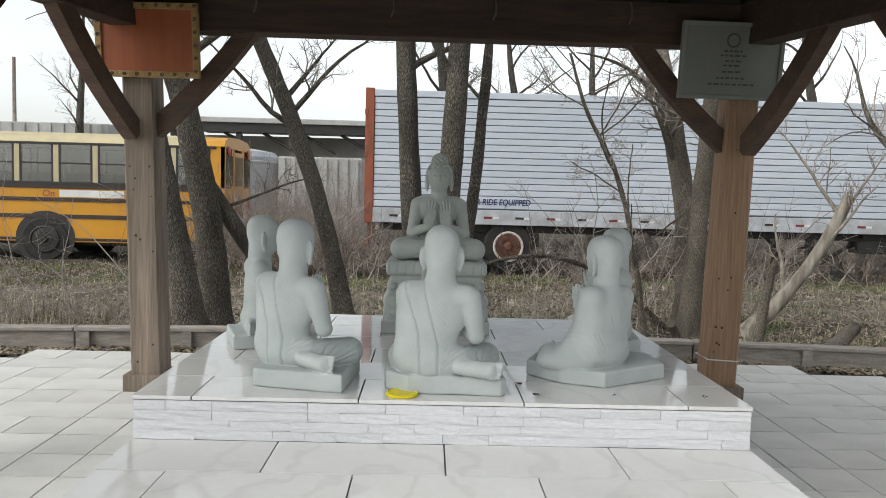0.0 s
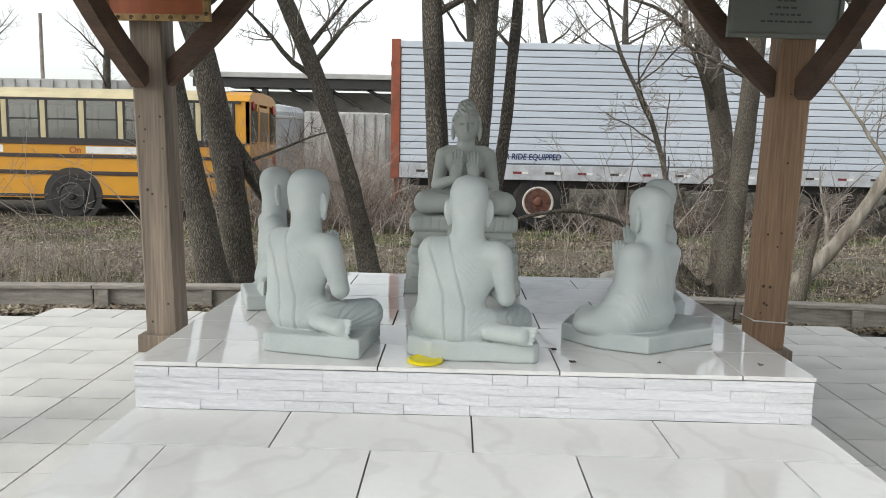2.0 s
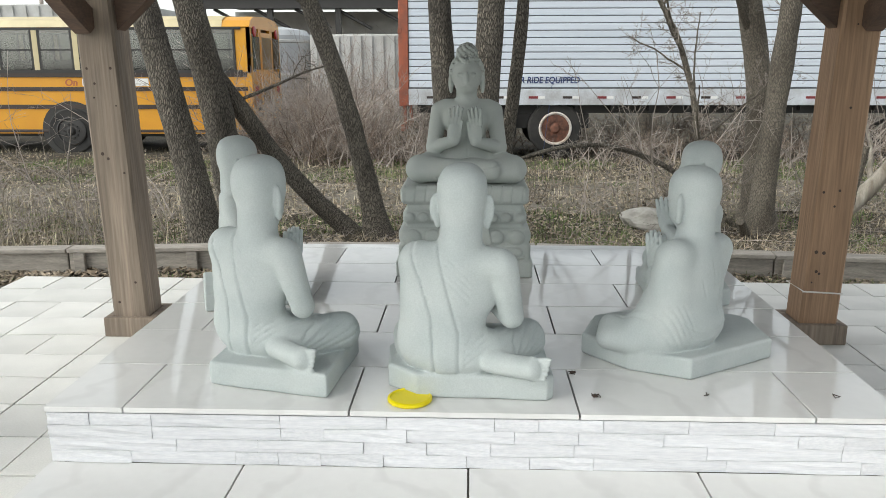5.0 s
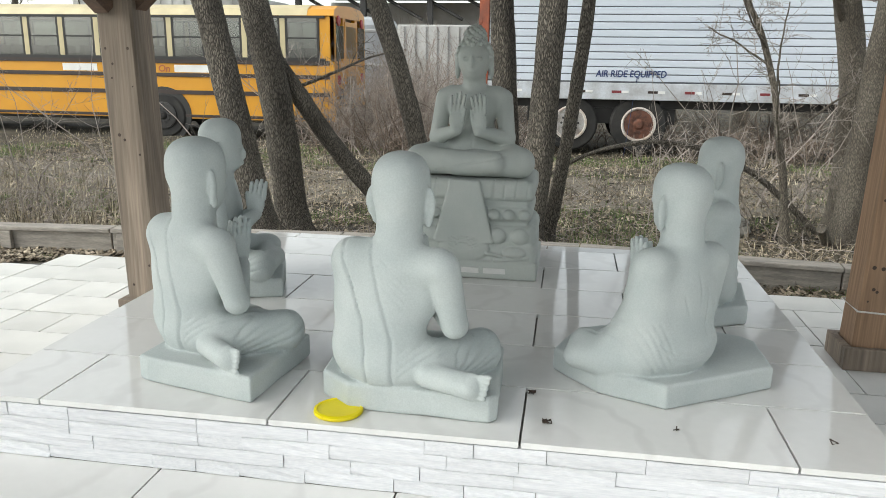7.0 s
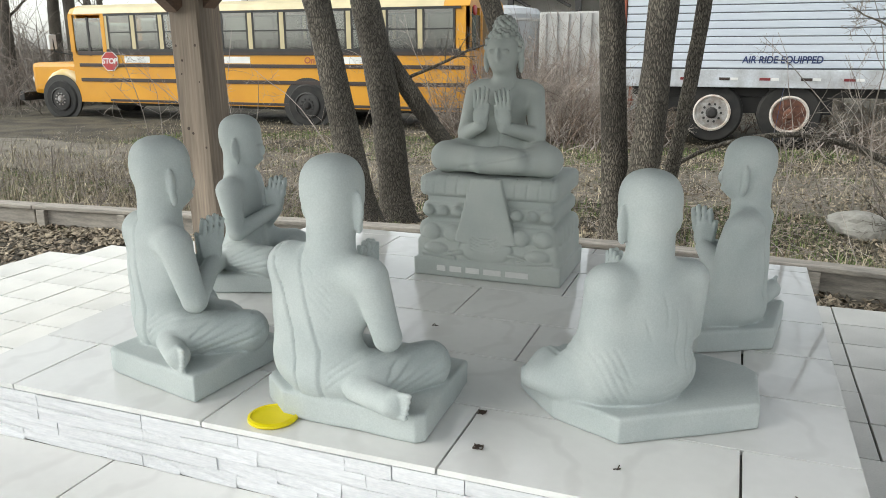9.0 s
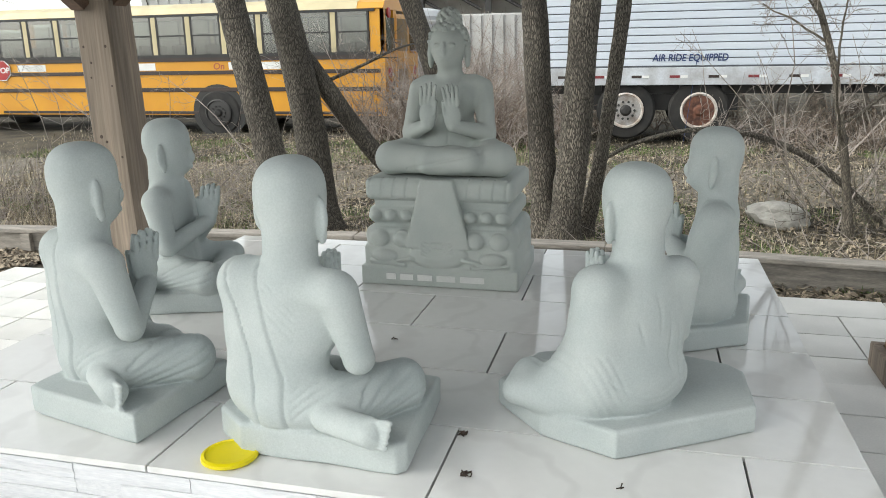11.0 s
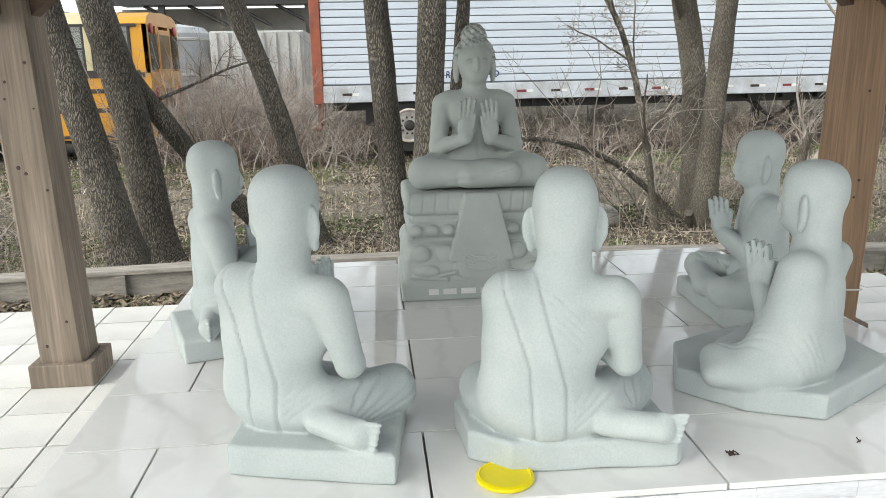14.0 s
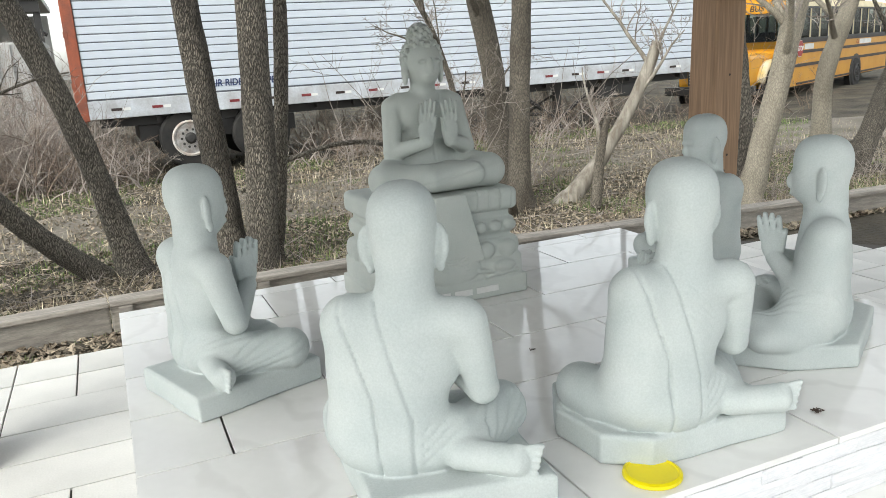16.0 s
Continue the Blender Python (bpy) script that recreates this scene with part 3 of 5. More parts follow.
tagged(monk(-72, (-0.846, 0.990), [(-1.03, 1.06), (-0.925, 0.765), (-0.595, 0.882), (-0.693, 1.17)], tall=0.598, seat=0.012),
       "grey stone monk statue with bare back and raised palms", "statue", MONKS)
tagged(monk(80, (0.825, 1.02), [(0.65, 0.835), (0.735, 0.80), (0.93, 0.905), (0.965, 1.18), (0.66, 1.22)], tall=0.580, wide=0.97),
       "grey stone monk statue with palms joined near the edge", "statue", MONKS)


def seated_figure():
    """The larger central figure: crossed legs, two raised hands, a crown of curls."""
    s = Solid((-0.30, -0.22, -0.005), (0.30, 0.22, 0.60), 0.0036)
    # crossed legs
    s.limb((-0.19, -0.08, 0.055), (0.10, -0.135, 0.058), 0.052, 0.040, 0.012)
    s.limb((0.19, -0.08, 0.052), (-0.04, -0.125, 0.05), 0.052, 0.042, 0.012)
    for sx in (-1, 1):
        s.limb((0.09 * sx, 0.05, 0.07), (0.185 * sx, -0.07, 0.058), 0.068, 0.054, 0.02)
        s.egg((0.195 * sx, -0.065, 0.058), (0.045, 0.055, 0.048), 0.012)
    s.egg((0.03, -0.10, 0.088), (0.06, 0.03, 0.018), 0.006, rz=-10)
    s.egg((0.0, 0.04, 0.07), (0.15, 0.10, 0.07), 0.02)
    # trunk
    s.egg((0.0, 0.03, 0.14), (0.088, 0.07, 0.10), 0.03)
    s.egg((0.0, 0.02, 0.255), (0.104, 0.07, 0.075), 0.03)
    s.limb((-0.085, 0.03, 0.295), (0.085, 0.03, 0.295), 0.038, 0.038, 0.02)
    # head
    s.limb((0, 0.025, 0.30), (0, 0.015, 0.38), 0.043, 0.042, 0.014)
    s.egg((0, 0.01, 0.435), (0.062, 0.072, 0.068), 0.016)
    s.egg((0, -0.012, 0.398), (0.046, 0.052, 0.048), 0.016)
    s.egg((0, 0.02, 0.505), (0.036, 0.038, 0.040), 0.016)
    s.egg((0, -0.063, 0.418), (0.0085, 0.014, 0.022), 0.008)
    s.egg((0, -0.056, 0.388), (0.018, 0.010, 0.0065), 0.006)
    for sx in (-1, 1):
        s.egg((0.064 * sx, 0.01, 0.40), (0.011, 0.018, 0.045), 0.005)
        s.egg((0.024 * sx, -0.056, 0.43), (0.014, 0.008, 0.007), 0.005)
    gold = math.pi * (3 - math.sqrt(5))
    for i in range(190):
        top = i >= 140
        z = 1 - (i - 140) / 38 if top else 1 - i / 100
        r = math.sqrt(max(0, 1 - z * z))
        px, py, pz = r * math.cos(gold * i), r * math.sin(gold * i), z
        if not top and (pz < -0.25 or py < -0.25 and pz < 0.62):
            continue
        s_c = (0.038 * px, 0.02 + 0.040 * py, 0.507 + 0.042 * pz) if top else (0.065 * px, 0.01 + 0.075 * py, 0.438 + 0.071 * pz)
        lo = [max(int((c - 0.02 - l) / s.step), 0) for c, l in zip(s_c, s.lo)]
        sub = tuple(slice(a, a + 12) for a in lo)
        d = np.sqrt((s.x[sub] - s_c[0]) ** 2 + (s.y[sub] - s_c[1]) ** 2 + (s.z[sub] - s_c[2]) ** 2) - 0.0095
        s.d[sub] = np.minimum(s.d[sub], d)
    # arms, both hands raised before the chest
    for sx, hx, hz in ((-1, -0.046, 0.210), (1, 0.036, 0.206)):
        s.limb((0.112 * sx, 0.03, 0.285), (0.135 * sx, -0.01, 0.142), 0.036, 0.030, 0.012)
        s.limb((0.135 * sx, -0.01, 0.138), (hx, -0.105, hz - 0.035), 0.030, 0.021, 0.008)
        s.egg((hx, -0.108, hz), (0.030, 0.014, 0.044), 0.008)
        fingers(s, (hx + 0.002 * sx, -0.111, hz + 0.034), (hx - 0.006 * sx, -0.119, hz + 0.102), (1, 0, 0), 0.0036, 0.0074, 0.002)
        s.limb((hx - 0.022 * sx, -0.112, hz + 0.002), (hx - 0.030 * sx, -0.114, hz + 0.042), 0.008, 0.006, 0.004)
    front = (s.y < 0.0)
    s.seam(s.x - 0.005, 0.002, 0.004, front * (s.z > 0.10) * (s.z < 0.2))
    s.seam(s.z - 0.055 - 0.22 * s.x, 0.003, 0.005, front * (s.z < 0.10) * (s.x > -0.12) * (s.x < 0.14))
    s.seam((s.z - 0.27) - 1.6 * (s.x - 0.02), 0.0018, 0.004, front * (s.z > 0.2) * (s.z < 0.32))
    ob = s.mesh("seated_statue", STONE_SHADED)
    ob.matrix_basis = pose(-0.02, 1.425, TOP + 0.374)
    return tagged(ob, "larger grey stone seated statue with raised hands and curled hair", "statue")


seated_figure()


def pedestal():
    """The tiered carved block under the central figure, with a hanging cloth in relief."""
    s = Solid((-0.32, -0.24, -0.005), (0.32, 0.24, 0.39), 0.004)
    s.slab((0, 0, 0.034), (0.277, 0.195, 0.034), 0.006)
    s.slab((0, 0, 0.10), (0.268, 0.188, 0.045), 0.02, 0.006)
    s.slab((0, 0, 0.165), (0.262, 0.182, 0.04), 0.024, 0.004)
    s.slab((0, 0, 0.20), (0.235, 0.165, 0.03), 0.012, 0.004)
    s.slab((0, 0, 0.245), (0.250, 0.178, 0.030), 0.022, 0.004)
    s.slab((0, 0, 0.285), (0.232, 0.165, 0.03), 0.01, 0.004)
    s.slab((0, 0, 0.335), (0.258, 0.185, 0.038), 0.022, 0.004)
    for face in (-1, 1):
        for row, z, r, n in ((0, 0.165, 0.036, 6), (1, 0.245, 0.024, 9)):
            for i in range(n):
                f = (i - (n - 1) / 2) / n * 0.50
                s.egg((f, face * (0.178 if row else 0.180), z), (r, 0.019, r * 0.85), 0.002)
    for i in range(5):
        f = (i - 2) * 0.068
        for sx in (-1, 1):
            s.egg((sx * 0.258, f, 0.165), (0.012, 0.032, 0.03), 0.003)
    # cloth falling down the front, flaring at the foot
    s.slab((0.0, -0.185, 0.255), (0.085, 0.016, 0.118), 0.006, 0.003, flare=0.25)
    s.egg((0.0, -0.19, 0.115), (0.10, 0.014, 0.05), 0.006)
    for sx in (-1, 1):
        s.limb((sx * 0.09, -0.195, 0.10), (sx * 0.17, -0.193, 0.085), 0.008, 0.004, 0.004)
        s.egg((sx * 0.19, -0.188, 0.105), (0.045, 0.018, 0.022), 0.003)
        s.limb((sx * 0.12, -0.192, 0.075), (sx * 0.24, -0.190, 0.085), 0.007, 0.006, 0.003)
    front = s.y < -0.15
    for i in range(7):
        s.seam(np.hypot(s.x - 0.0, (s.z - 0.21) * 1.2) - 0.05 - 0.012 * i, 0.0032, 0.003, front * (np.abs(s.x) < 0.055) * (s.z < 0.16) * (s.z > 0.1))
    for i in range(12):
        s.seam(s.x - (-0.24 + 0.043 * i) - 0.1 * (s.z - 0.33), 0.0038, 0.003, front * (s.z > 0.305) * (np.abs(s.x) > 0.09))
    ob = s.mesh("statue_pedestal", STONE_SHADED)
    ob.matrix_basis = pose(-0.025, 1.445, TOP)
    tagged(ob, "tiered grey stone pedestal carved with petals and hanging cloth", "pedestal")
    bm = bmesh.new()
    x = -0.185
    for w in (0.034, 0.046, 0.052, 0.066, 0.084):
        box(bm, (x, -0.1975, 0.022), (x + w, -0.1945, 0.043), 0.0008)
        x += w + 0.016
    part("inscription", bm, plain("white_inscription", (0.7, 0.7, 0.68), 0.7), ob, "white engraved lettering, not legible")


pedestal()

# ---- platform ----
HALF_W, BACK = 1.075, 1.845


def platform():
    p = thing("stone_platform", "raised platform of polished white tiles faced with split marble", "platform", kind="structure")
    bm = bmesh.new()
    box(bm, (-HALF_W + 0.02, 0.02, PAVE - 0.05), (HALF_W - 0.02, BACK - 0.02, TOP - 0.016))
    box(bm, (-HALF_W + 0.02, -0.63, PAVE - 0.05), (HALF_W - 0.02, 0.02, TREAD - 0.016))
    part("core", bm, GROUT, p)
    done = {}

    def tile(x0, x1, y0, y1, z):
        size = (round(x1 - x0, 3), round(y1 - y0, 3))
        if size not in done:
            b = bmesh.new()
            box(b, (-size[0] / 2 + 0.0025, -size[1] / 2 + 0.0025, -0.014), (size[0] / 2 - 0.0025, size[1] / 2 - 0.0025, 0), 0.0012)
            ob = part("tile", b, MARBLE, p)
            done[size] = ob.data
        else:
            ob = new("tile", done[size])
            ob.parent = p
        ob.location = ((x0 + x1) / 2, (y0 + y1) / 2, z - random.random() * 0.0008)
        ob.rotation_euler = (random.uniform(-1, 1) * 0.0015, random.uniform(-1, 1) * 0.0015, 0)

    def field(y0, y1, rows, z, first, deep=0.295):
        for r in range(rows):
            a, b = y0 + r * deep, min(y0 + (r + 1) * deep, y1)
            off = first if r % 2 == 0 else first + 0.2875
            cuts = [-HALF_W - 0.006] + [c for c in (off + 0.575 * k for k in range(-4, 5)) if -HALF_W + 0.04 < c < HALF_W - 0.04] + [HALF_W + 0.006]
            for u, v in zip(cuts, cuts[1:]):
                tile(u, v, a, b, z)
    field(-0.006, BACK, 7, TOP, -0.3)
    field(-0.655, -0.297, 1, TREAD, 0.287, 0.358)
    field(-0.297, 0.004, 1, TREAD, 0.0, 0.301)
    # split-faced ledger stones on every riser
    shapes = []
    for k in range(7):
        b = bmesh.new()
        made = box(b, (0, -0.012, 0), (1, 0, 1))
        bmesh.ops.subdivide_edges(b, edges=b.edges[:], cuts=2, use_grid_fill=True)
        for v in b.verts:
            if v.co.y < -0.006:
                v.co.y += random.uniform(-0.002, 0.002)
        ob = part("ledger_stone", b, LEDGER, p)
        shapes.append(ob)

    def riser(origin, direction, length, z0, z1, inward):
        rows = max(1, round((z1 - z0) / 0.0385))
        hgt = (z1 - z0) / rows
        for r in range(rows):
            x = 0.0
            while x < length - 1e-3:
                w = min(random.choice((0.11, 0.16, 0.21, 0.27, 0.33)), length - x)
                if length - x - w < 0.06:
                    w = length - x
                src = shapes[random.randrange(7)]
                ob = src if not src.get("used") else new("ledger_stone", src.data)
                src["used"] = 1
                ob.parent = p
                ang = math.atan2(direction[1], direction[0])
                out = random.uniform(0, 0.0022)
                ob.matrix_basis = Matrix.Translation((origin[0] + direction[0] * x + inward[0] * -out, origin[1] + direction[1] * x + inward[1] * -out, z0 + r * hgt)) @ Matrix.Rotation(ang, 4, "Z") @ Matrix.Diagonal((w - 0.0012, 1.3, hgt - 0.001, 1))
                x += w
    riser((-HALF_W, 0.016), (1, 0), 2 * HALF_W, TREAD + 0.001, TOP - 0.017, (0, 1))
    riser((-HALF_W, -0.634), (1, 0), 2 * HALF_W, PAVE, TREAD - 0.017, (0, 1))
    riser((HALF_W - 0.016, 0.016), (0, 1), BACK - 0.03, PAVE, TOP - 0.017, (-1, 0))
    riser((HALF_W - 0.016, -0.634), (0, 1), 0.65, PAVE, TREAD - 0.017, (-1, 0))
    riser((-HALF_W + 0.016, BACK - 0.016), (0, -1), BACK - 0.03, PAVE, TOP - 0.017, (1, 0))
    riser((-HALF_W + 0.016, 0.016), (0, -1), 0.65, PAVE, TREAD - 0.017, (1, 0))
    riser((HALF_W, BACK - 0.016), (-1, 0), 2 * HALF_W, PAVE, TOP - 0.017, (0, -1))
    for s in shapes:
        if "used" in s:
            del s["used"]


platform()

# ---- gazebo ----
P_L, P_R, P_Y, POST = (-1.70, 1.94), (1.69, 1.94), 1.94, 0.09
BEAM_Z = 1.93


def square_post(name, base, top, h, parent, material):
    """A square post from base to top, eased at its corners."""
    bm = bmesh.new()
    b, t = Vector(base), Vector(top)
    n = 10
    prev = None
    for i in range(n + 1):
        c = b.lerp(t, i / n)
        e = 0.012
        ring = [bm.verts.new((c.x + sx, c.y + sy, c.z)) for sx, sy in ((-h + e, -h), (h - e, -h), (h, -h + e), (h, h - e), (h - e, h), (-h + e, h), (-h, h - e), (-h, -h + e))]
        if prev:
            for j in range(8):
                bm.faces.new((prev[j], prev[(j + 1) % 8], ring[(j + 1) % 8], ring[j]))
        else:
            bm.faces.new(ring[::-1])
        prev = ring
    bm.faces.new(prev)
    return part(name, bm, material, parent)


def brace(parent, p, q, sag, w=0.045, d=0.052):
    """A curved knee brace from p on the post to q under the beam."""
    p, q = Vector(p), Vector(q)
    along = (q - p).normalized()
    side = along.cross(Vector((0, 0, 1))).normalized()
    up = side.cross(along).normalized()
    bm = bmesh.new()
    prev = None
    for i in range(13):
        f = i / 12
        c = p.lerp(q, f) + up * (sag * (4 * f * (1 - f)))
        ring = [bm.verts.new(c + side * a + up * b) for a, b in ((-w, -d), (w, -d), (w, d), (-w, d))]
        if prev:
            for j in range(4):
                bm.faces.new((prev[j], prev[(j + 1) % 4], ring[(j + 1) % 4], ring[j]))
        else:
            bm.faces.new(ring[::-1])
        prev = ring
    bm.faces.new(prev)
    bmesh.ops.recalc_face_normals(bm, faces=bm.faces[:])
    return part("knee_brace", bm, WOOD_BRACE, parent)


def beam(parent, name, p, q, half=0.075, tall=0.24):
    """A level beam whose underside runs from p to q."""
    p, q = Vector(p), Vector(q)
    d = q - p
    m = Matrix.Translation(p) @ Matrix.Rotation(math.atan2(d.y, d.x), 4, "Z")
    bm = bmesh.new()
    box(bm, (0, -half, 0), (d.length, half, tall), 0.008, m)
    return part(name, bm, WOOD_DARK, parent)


def gazebo():
    """Six posts on an elongated hexagon, knee braces, ring beams and a hipped roof."""
    g = thing("gazebo", "six-sided timber gazebo with curved braces and dark roof", "gazebo", kind="structure")
    # the four side and front posts are unseen, placed to set the platform's shade
    feet = [(P_L[0], P_Y), (P_R[0], P_Y), (2.25, 0.42), (1.72, -0.8), (-1.74, -0.8), (-2.27, 0.42)]
    tops = []
    for k, (x, y) in enumerate(feet):
        lean = 0.062 * (1 if x > 0 else -1) if k < 2 else 0.0
        post = square_post("post", (x, y, PAVE), (x + lean, y, 2.02), POST, g, WOOD_WARM if x > 0 else WOOD)
        tops.append(Vector((x + lean, y, BEAM_Z)))
        bm = bmesh.new()
        for sx, sy, lx, ly in ((0, -1, POST + 0.037, 0.018), (0, 1, POST + 0.037, 0.018), (-1, 0, 0.018, POST + 0.001), (1, 0, 0.018, POST + 0.001)):
            cx, cy = x + sx * (POST + 0.019), y + sy * (POST + 0.019)
            box(bm, (cx - lx, cy - ly, PAVE), (cx + lx, cy + ly, PAVE + 0.10), 0.006)
        part("skirting", bm, WOOD, post, "short timber skirting round the foot of the post")
        if k < 2:
            for n in range(10):
                z = random.uniform(0.0, 1.4)
                bm = bmesh.new()
                lathe(bm, [(0.004 + random.random() * 0.005, 0), (0.003, 0.001)], 9, pose(x + lean * (z + 0.16) / 2.18 + random.uniform(-0.065, 0.065), y - POST - 0.001, z, 90))
                part("knot", bm, KNOT, post)
    for k in range(6):
        p, q = tops[k], tops[(k + 1) % 6]
        d = (q - p).normalized()
        beam(g, "ring_beam", p - d * 0.09 + Vector((0, 0, 0.003 * (k % 2))), q + d * 0.09 + Vector((0, 0, 0.003 * (k % 2))))
        for a, s in ((p, d), (q, -d)):
            brace(g, (a.x - 0.02 * s.x + s.x * 0.07, a.y + s.y * 0.07, 1.34), (a.x + s.x * 0.66, a.y + s.y * 0.66, 2.0), -0.03)
    centre = sum(tops, Vector()) / 6
    apex = Vector((centre.x, centre.y, 3.2))
    # unseen front of the roof stops short so that light reaches the platform
    eave = [t + (t - centre).normalized() * 0.30 + Vector((0, 0, 0.08)) for t in tops]
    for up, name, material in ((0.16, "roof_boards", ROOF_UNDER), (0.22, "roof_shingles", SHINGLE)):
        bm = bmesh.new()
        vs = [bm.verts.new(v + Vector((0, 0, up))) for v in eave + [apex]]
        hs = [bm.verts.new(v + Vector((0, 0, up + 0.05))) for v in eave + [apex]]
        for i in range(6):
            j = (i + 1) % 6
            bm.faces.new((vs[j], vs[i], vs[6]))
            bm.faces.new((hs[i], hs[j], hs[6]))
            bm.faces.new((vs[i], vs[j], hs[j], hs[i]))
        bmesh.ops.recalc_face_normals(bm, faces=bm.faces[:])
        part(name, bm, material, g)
    for i in range(6):
        a, b = eave[i], eave[(i + 1) % 6]
        mid = (a + b) / 2
        for k in range(6):
            f = k / 6
            p = a.lerp(b, f)
            q = p + (apex - mid) * (1 - abs(2 * f - 1)) * 0.98 if k else apex
            d = q - p
            m = Matrix.Translation((p + q) / 2 + Vector((0, 0, 0.10))) @ d.to_track_quat("X", "Z").to_matrix().to_4x4()
            bm = bmesh.new()
            box(bm, (-d.length / 2, -0.022, -0.05), (d.length / 2, 0.022, 0.05), 0, m)
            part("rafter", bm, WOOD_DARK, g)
    return g


gazebo()


def hooks():
    for x in (-1.08, -0.30, 0.28, 1.06):
        bm = bmesh.new()
        v, f = tubes([[(x, P_Y - 0.082, 2.16, 0.006), (x + 0.004, P_Y - 0.10, 2.10, 0.007), (x, P_Y - 0.10, 2.06, 0.007), (x - 0.012, P_Y - 0.10, 2.035, 0.006)]], 6)
        tagged(raw("hook", v, f, plain("grey_hook", (0.12, 0.11, 0.10), 0.5), smooth=True), "small grey metal hook screwed into the roof beam", "hook", "hooks along the beam")


hooks()


def framed_panel(name, label, category, centre, w, h, turn, frame_mat, face_mat, rim, tilt=0.0):
    t = thing(name, label, category, pose(*centre, tilt, 0, turn))
    bm = bmesh.new()
    for x0, z0, x1, z1 in ((-w, -h, w, -h + rim), (-w, h - rim, w, h), (-w, -h + rim, -w + rim, h - rim), (w - rim, -h + rim, w, h - rim)):
        box(bm, (x0, -0.018, z0), (x1, 0.018, z1), 0.004)
    part("frame", bm, frame_mat, t)
    bm = bmesh.new()
    box(bm, (-w + rim - 0.002, -0.006, -h + rim - 0.002), (w - rim + 0.002, 0.014, h - rim + 0.002))
    part("panel", bm, face_mat, t)
    return t


icon = framed_panel("framed_board", "orange-brown board in a gilded scrollwork frame on the post", "framed board", (-1.675, 1.80, 1.855), 0.292, 0.205, -2, GOLD, PANEL_O, 0.036, 6)
for i in range(26):
    f = i / 26
    per = 2 * (0.55 + 0.376)
    s = f * per
    if s < 0.55:
        x, z = -0.275 + s, -0.188
    elif s < 0.926:
        x, z = 0.275, -0.188 + s - 0.55
    elif s < 1.476:
        x, z = 0.275 - (s - 0.926), 0.188
    else:
        x, z = -0.275, 0.188 - (s - 1.476)
    chain = [(x + 0.012 * (1 - k / 16) * math.cos(k * 0.75), -0.019, z + 0.012 * (1 - k / 16) * math.sin(k * 0.75), 0.0022) for k in range(14)]
    v, fc = tubes([chain], 5)
    raw("scroll", v, fc, KNOT, icon)
plaque = framed_panel("stone_plaque", "grey-green plaque with faint printed lines on the post", "plaque", (1.635, 1.80, 1.835), 0.30, 0.215, 3, PLAQUE_FRAME, PLAQUE, 0.024, 6)
v, f = tubes([[(0.036 * math.cos(a * math.pi / 14), -0.007, 0.115 + 0.036 * math.sin(a * math.pi / 14), 0.004) for a in range(29)]], 6)
raw("emblem", v, f, INK, plaque)
for z, w in ((0.055, 0.05), (0.03, 0.07), (0.0, 0.04), (-0.025, 0.05), (-0.06, 0.055), (-0.095, 0.085), (-0.13, 0.13)):
    bm = bmesh.new()
    x = -w
    while x < w:
        l = random.uniform(0.012, 0.034)
        box(bm, (x, -0.0085, z - 0.005), (min(x + l, w + 0.01), -0.0055, z + 0.005))
        x += l + 0.01
    part("text_line", bm, INK, plaque)

z = 0.10
ring = [(P_R[0] + 0.002 + sx * (POST + 0.005), P_Y + sy * (POST + 0.005), z + dz, 0.004) for sx, sy, dz in ((-1, -1, 0), (1, -1, -0.01), (1, 1, -0.005), (-1, 1, 0.0), (-1, -1, 0.004))]
v, f = tubes([ring], 6)
tagged(raw("string", v, f, plain("white_string", (0.7, 0.68, 0.64), 0.8)), "white string tied round the timber post", "string")

# ---- yellow disc and droppings on the platform ----
bm = bmesh.new()
lathe(bm, [(0.055, 0), (0.058, 0.003), (0.057, 0.009), (0.051, 0.012), (0.049, 0.0085), (0.0, 0.0085)], 40)
disc = part("plastic_lid", bm, PLASTIC_Y, label="round yellow plastic lid lying under the statue's slab", smooth=False)
disc.matrix_basis = pose(-0.152, 0.066, TOP + 0.0005)
tagged(disc, category="lid")
for k, (x, y) in enumerate(((0.288, 0.255), (0.33, 0.10), (0.95, 0.12), (-0.02, 0.75), (0.62, 0.12))):
    chains = [[(x + random.uniform(-0.011, 0.011), y + random.uniform(-0.011, 0.011), TOP + 0.003 + random.random() * 0.003, 0.0014) for i in range(4)] for j in range(8 if k < 2 else 1)]
    v, f = tubes(chains, 5)
    tagged(raw("leaf_scrap", v, f, KNOT), "small dark crumbled leaf scrap on the tiles", "leaf scrap", "scraps on the platform")

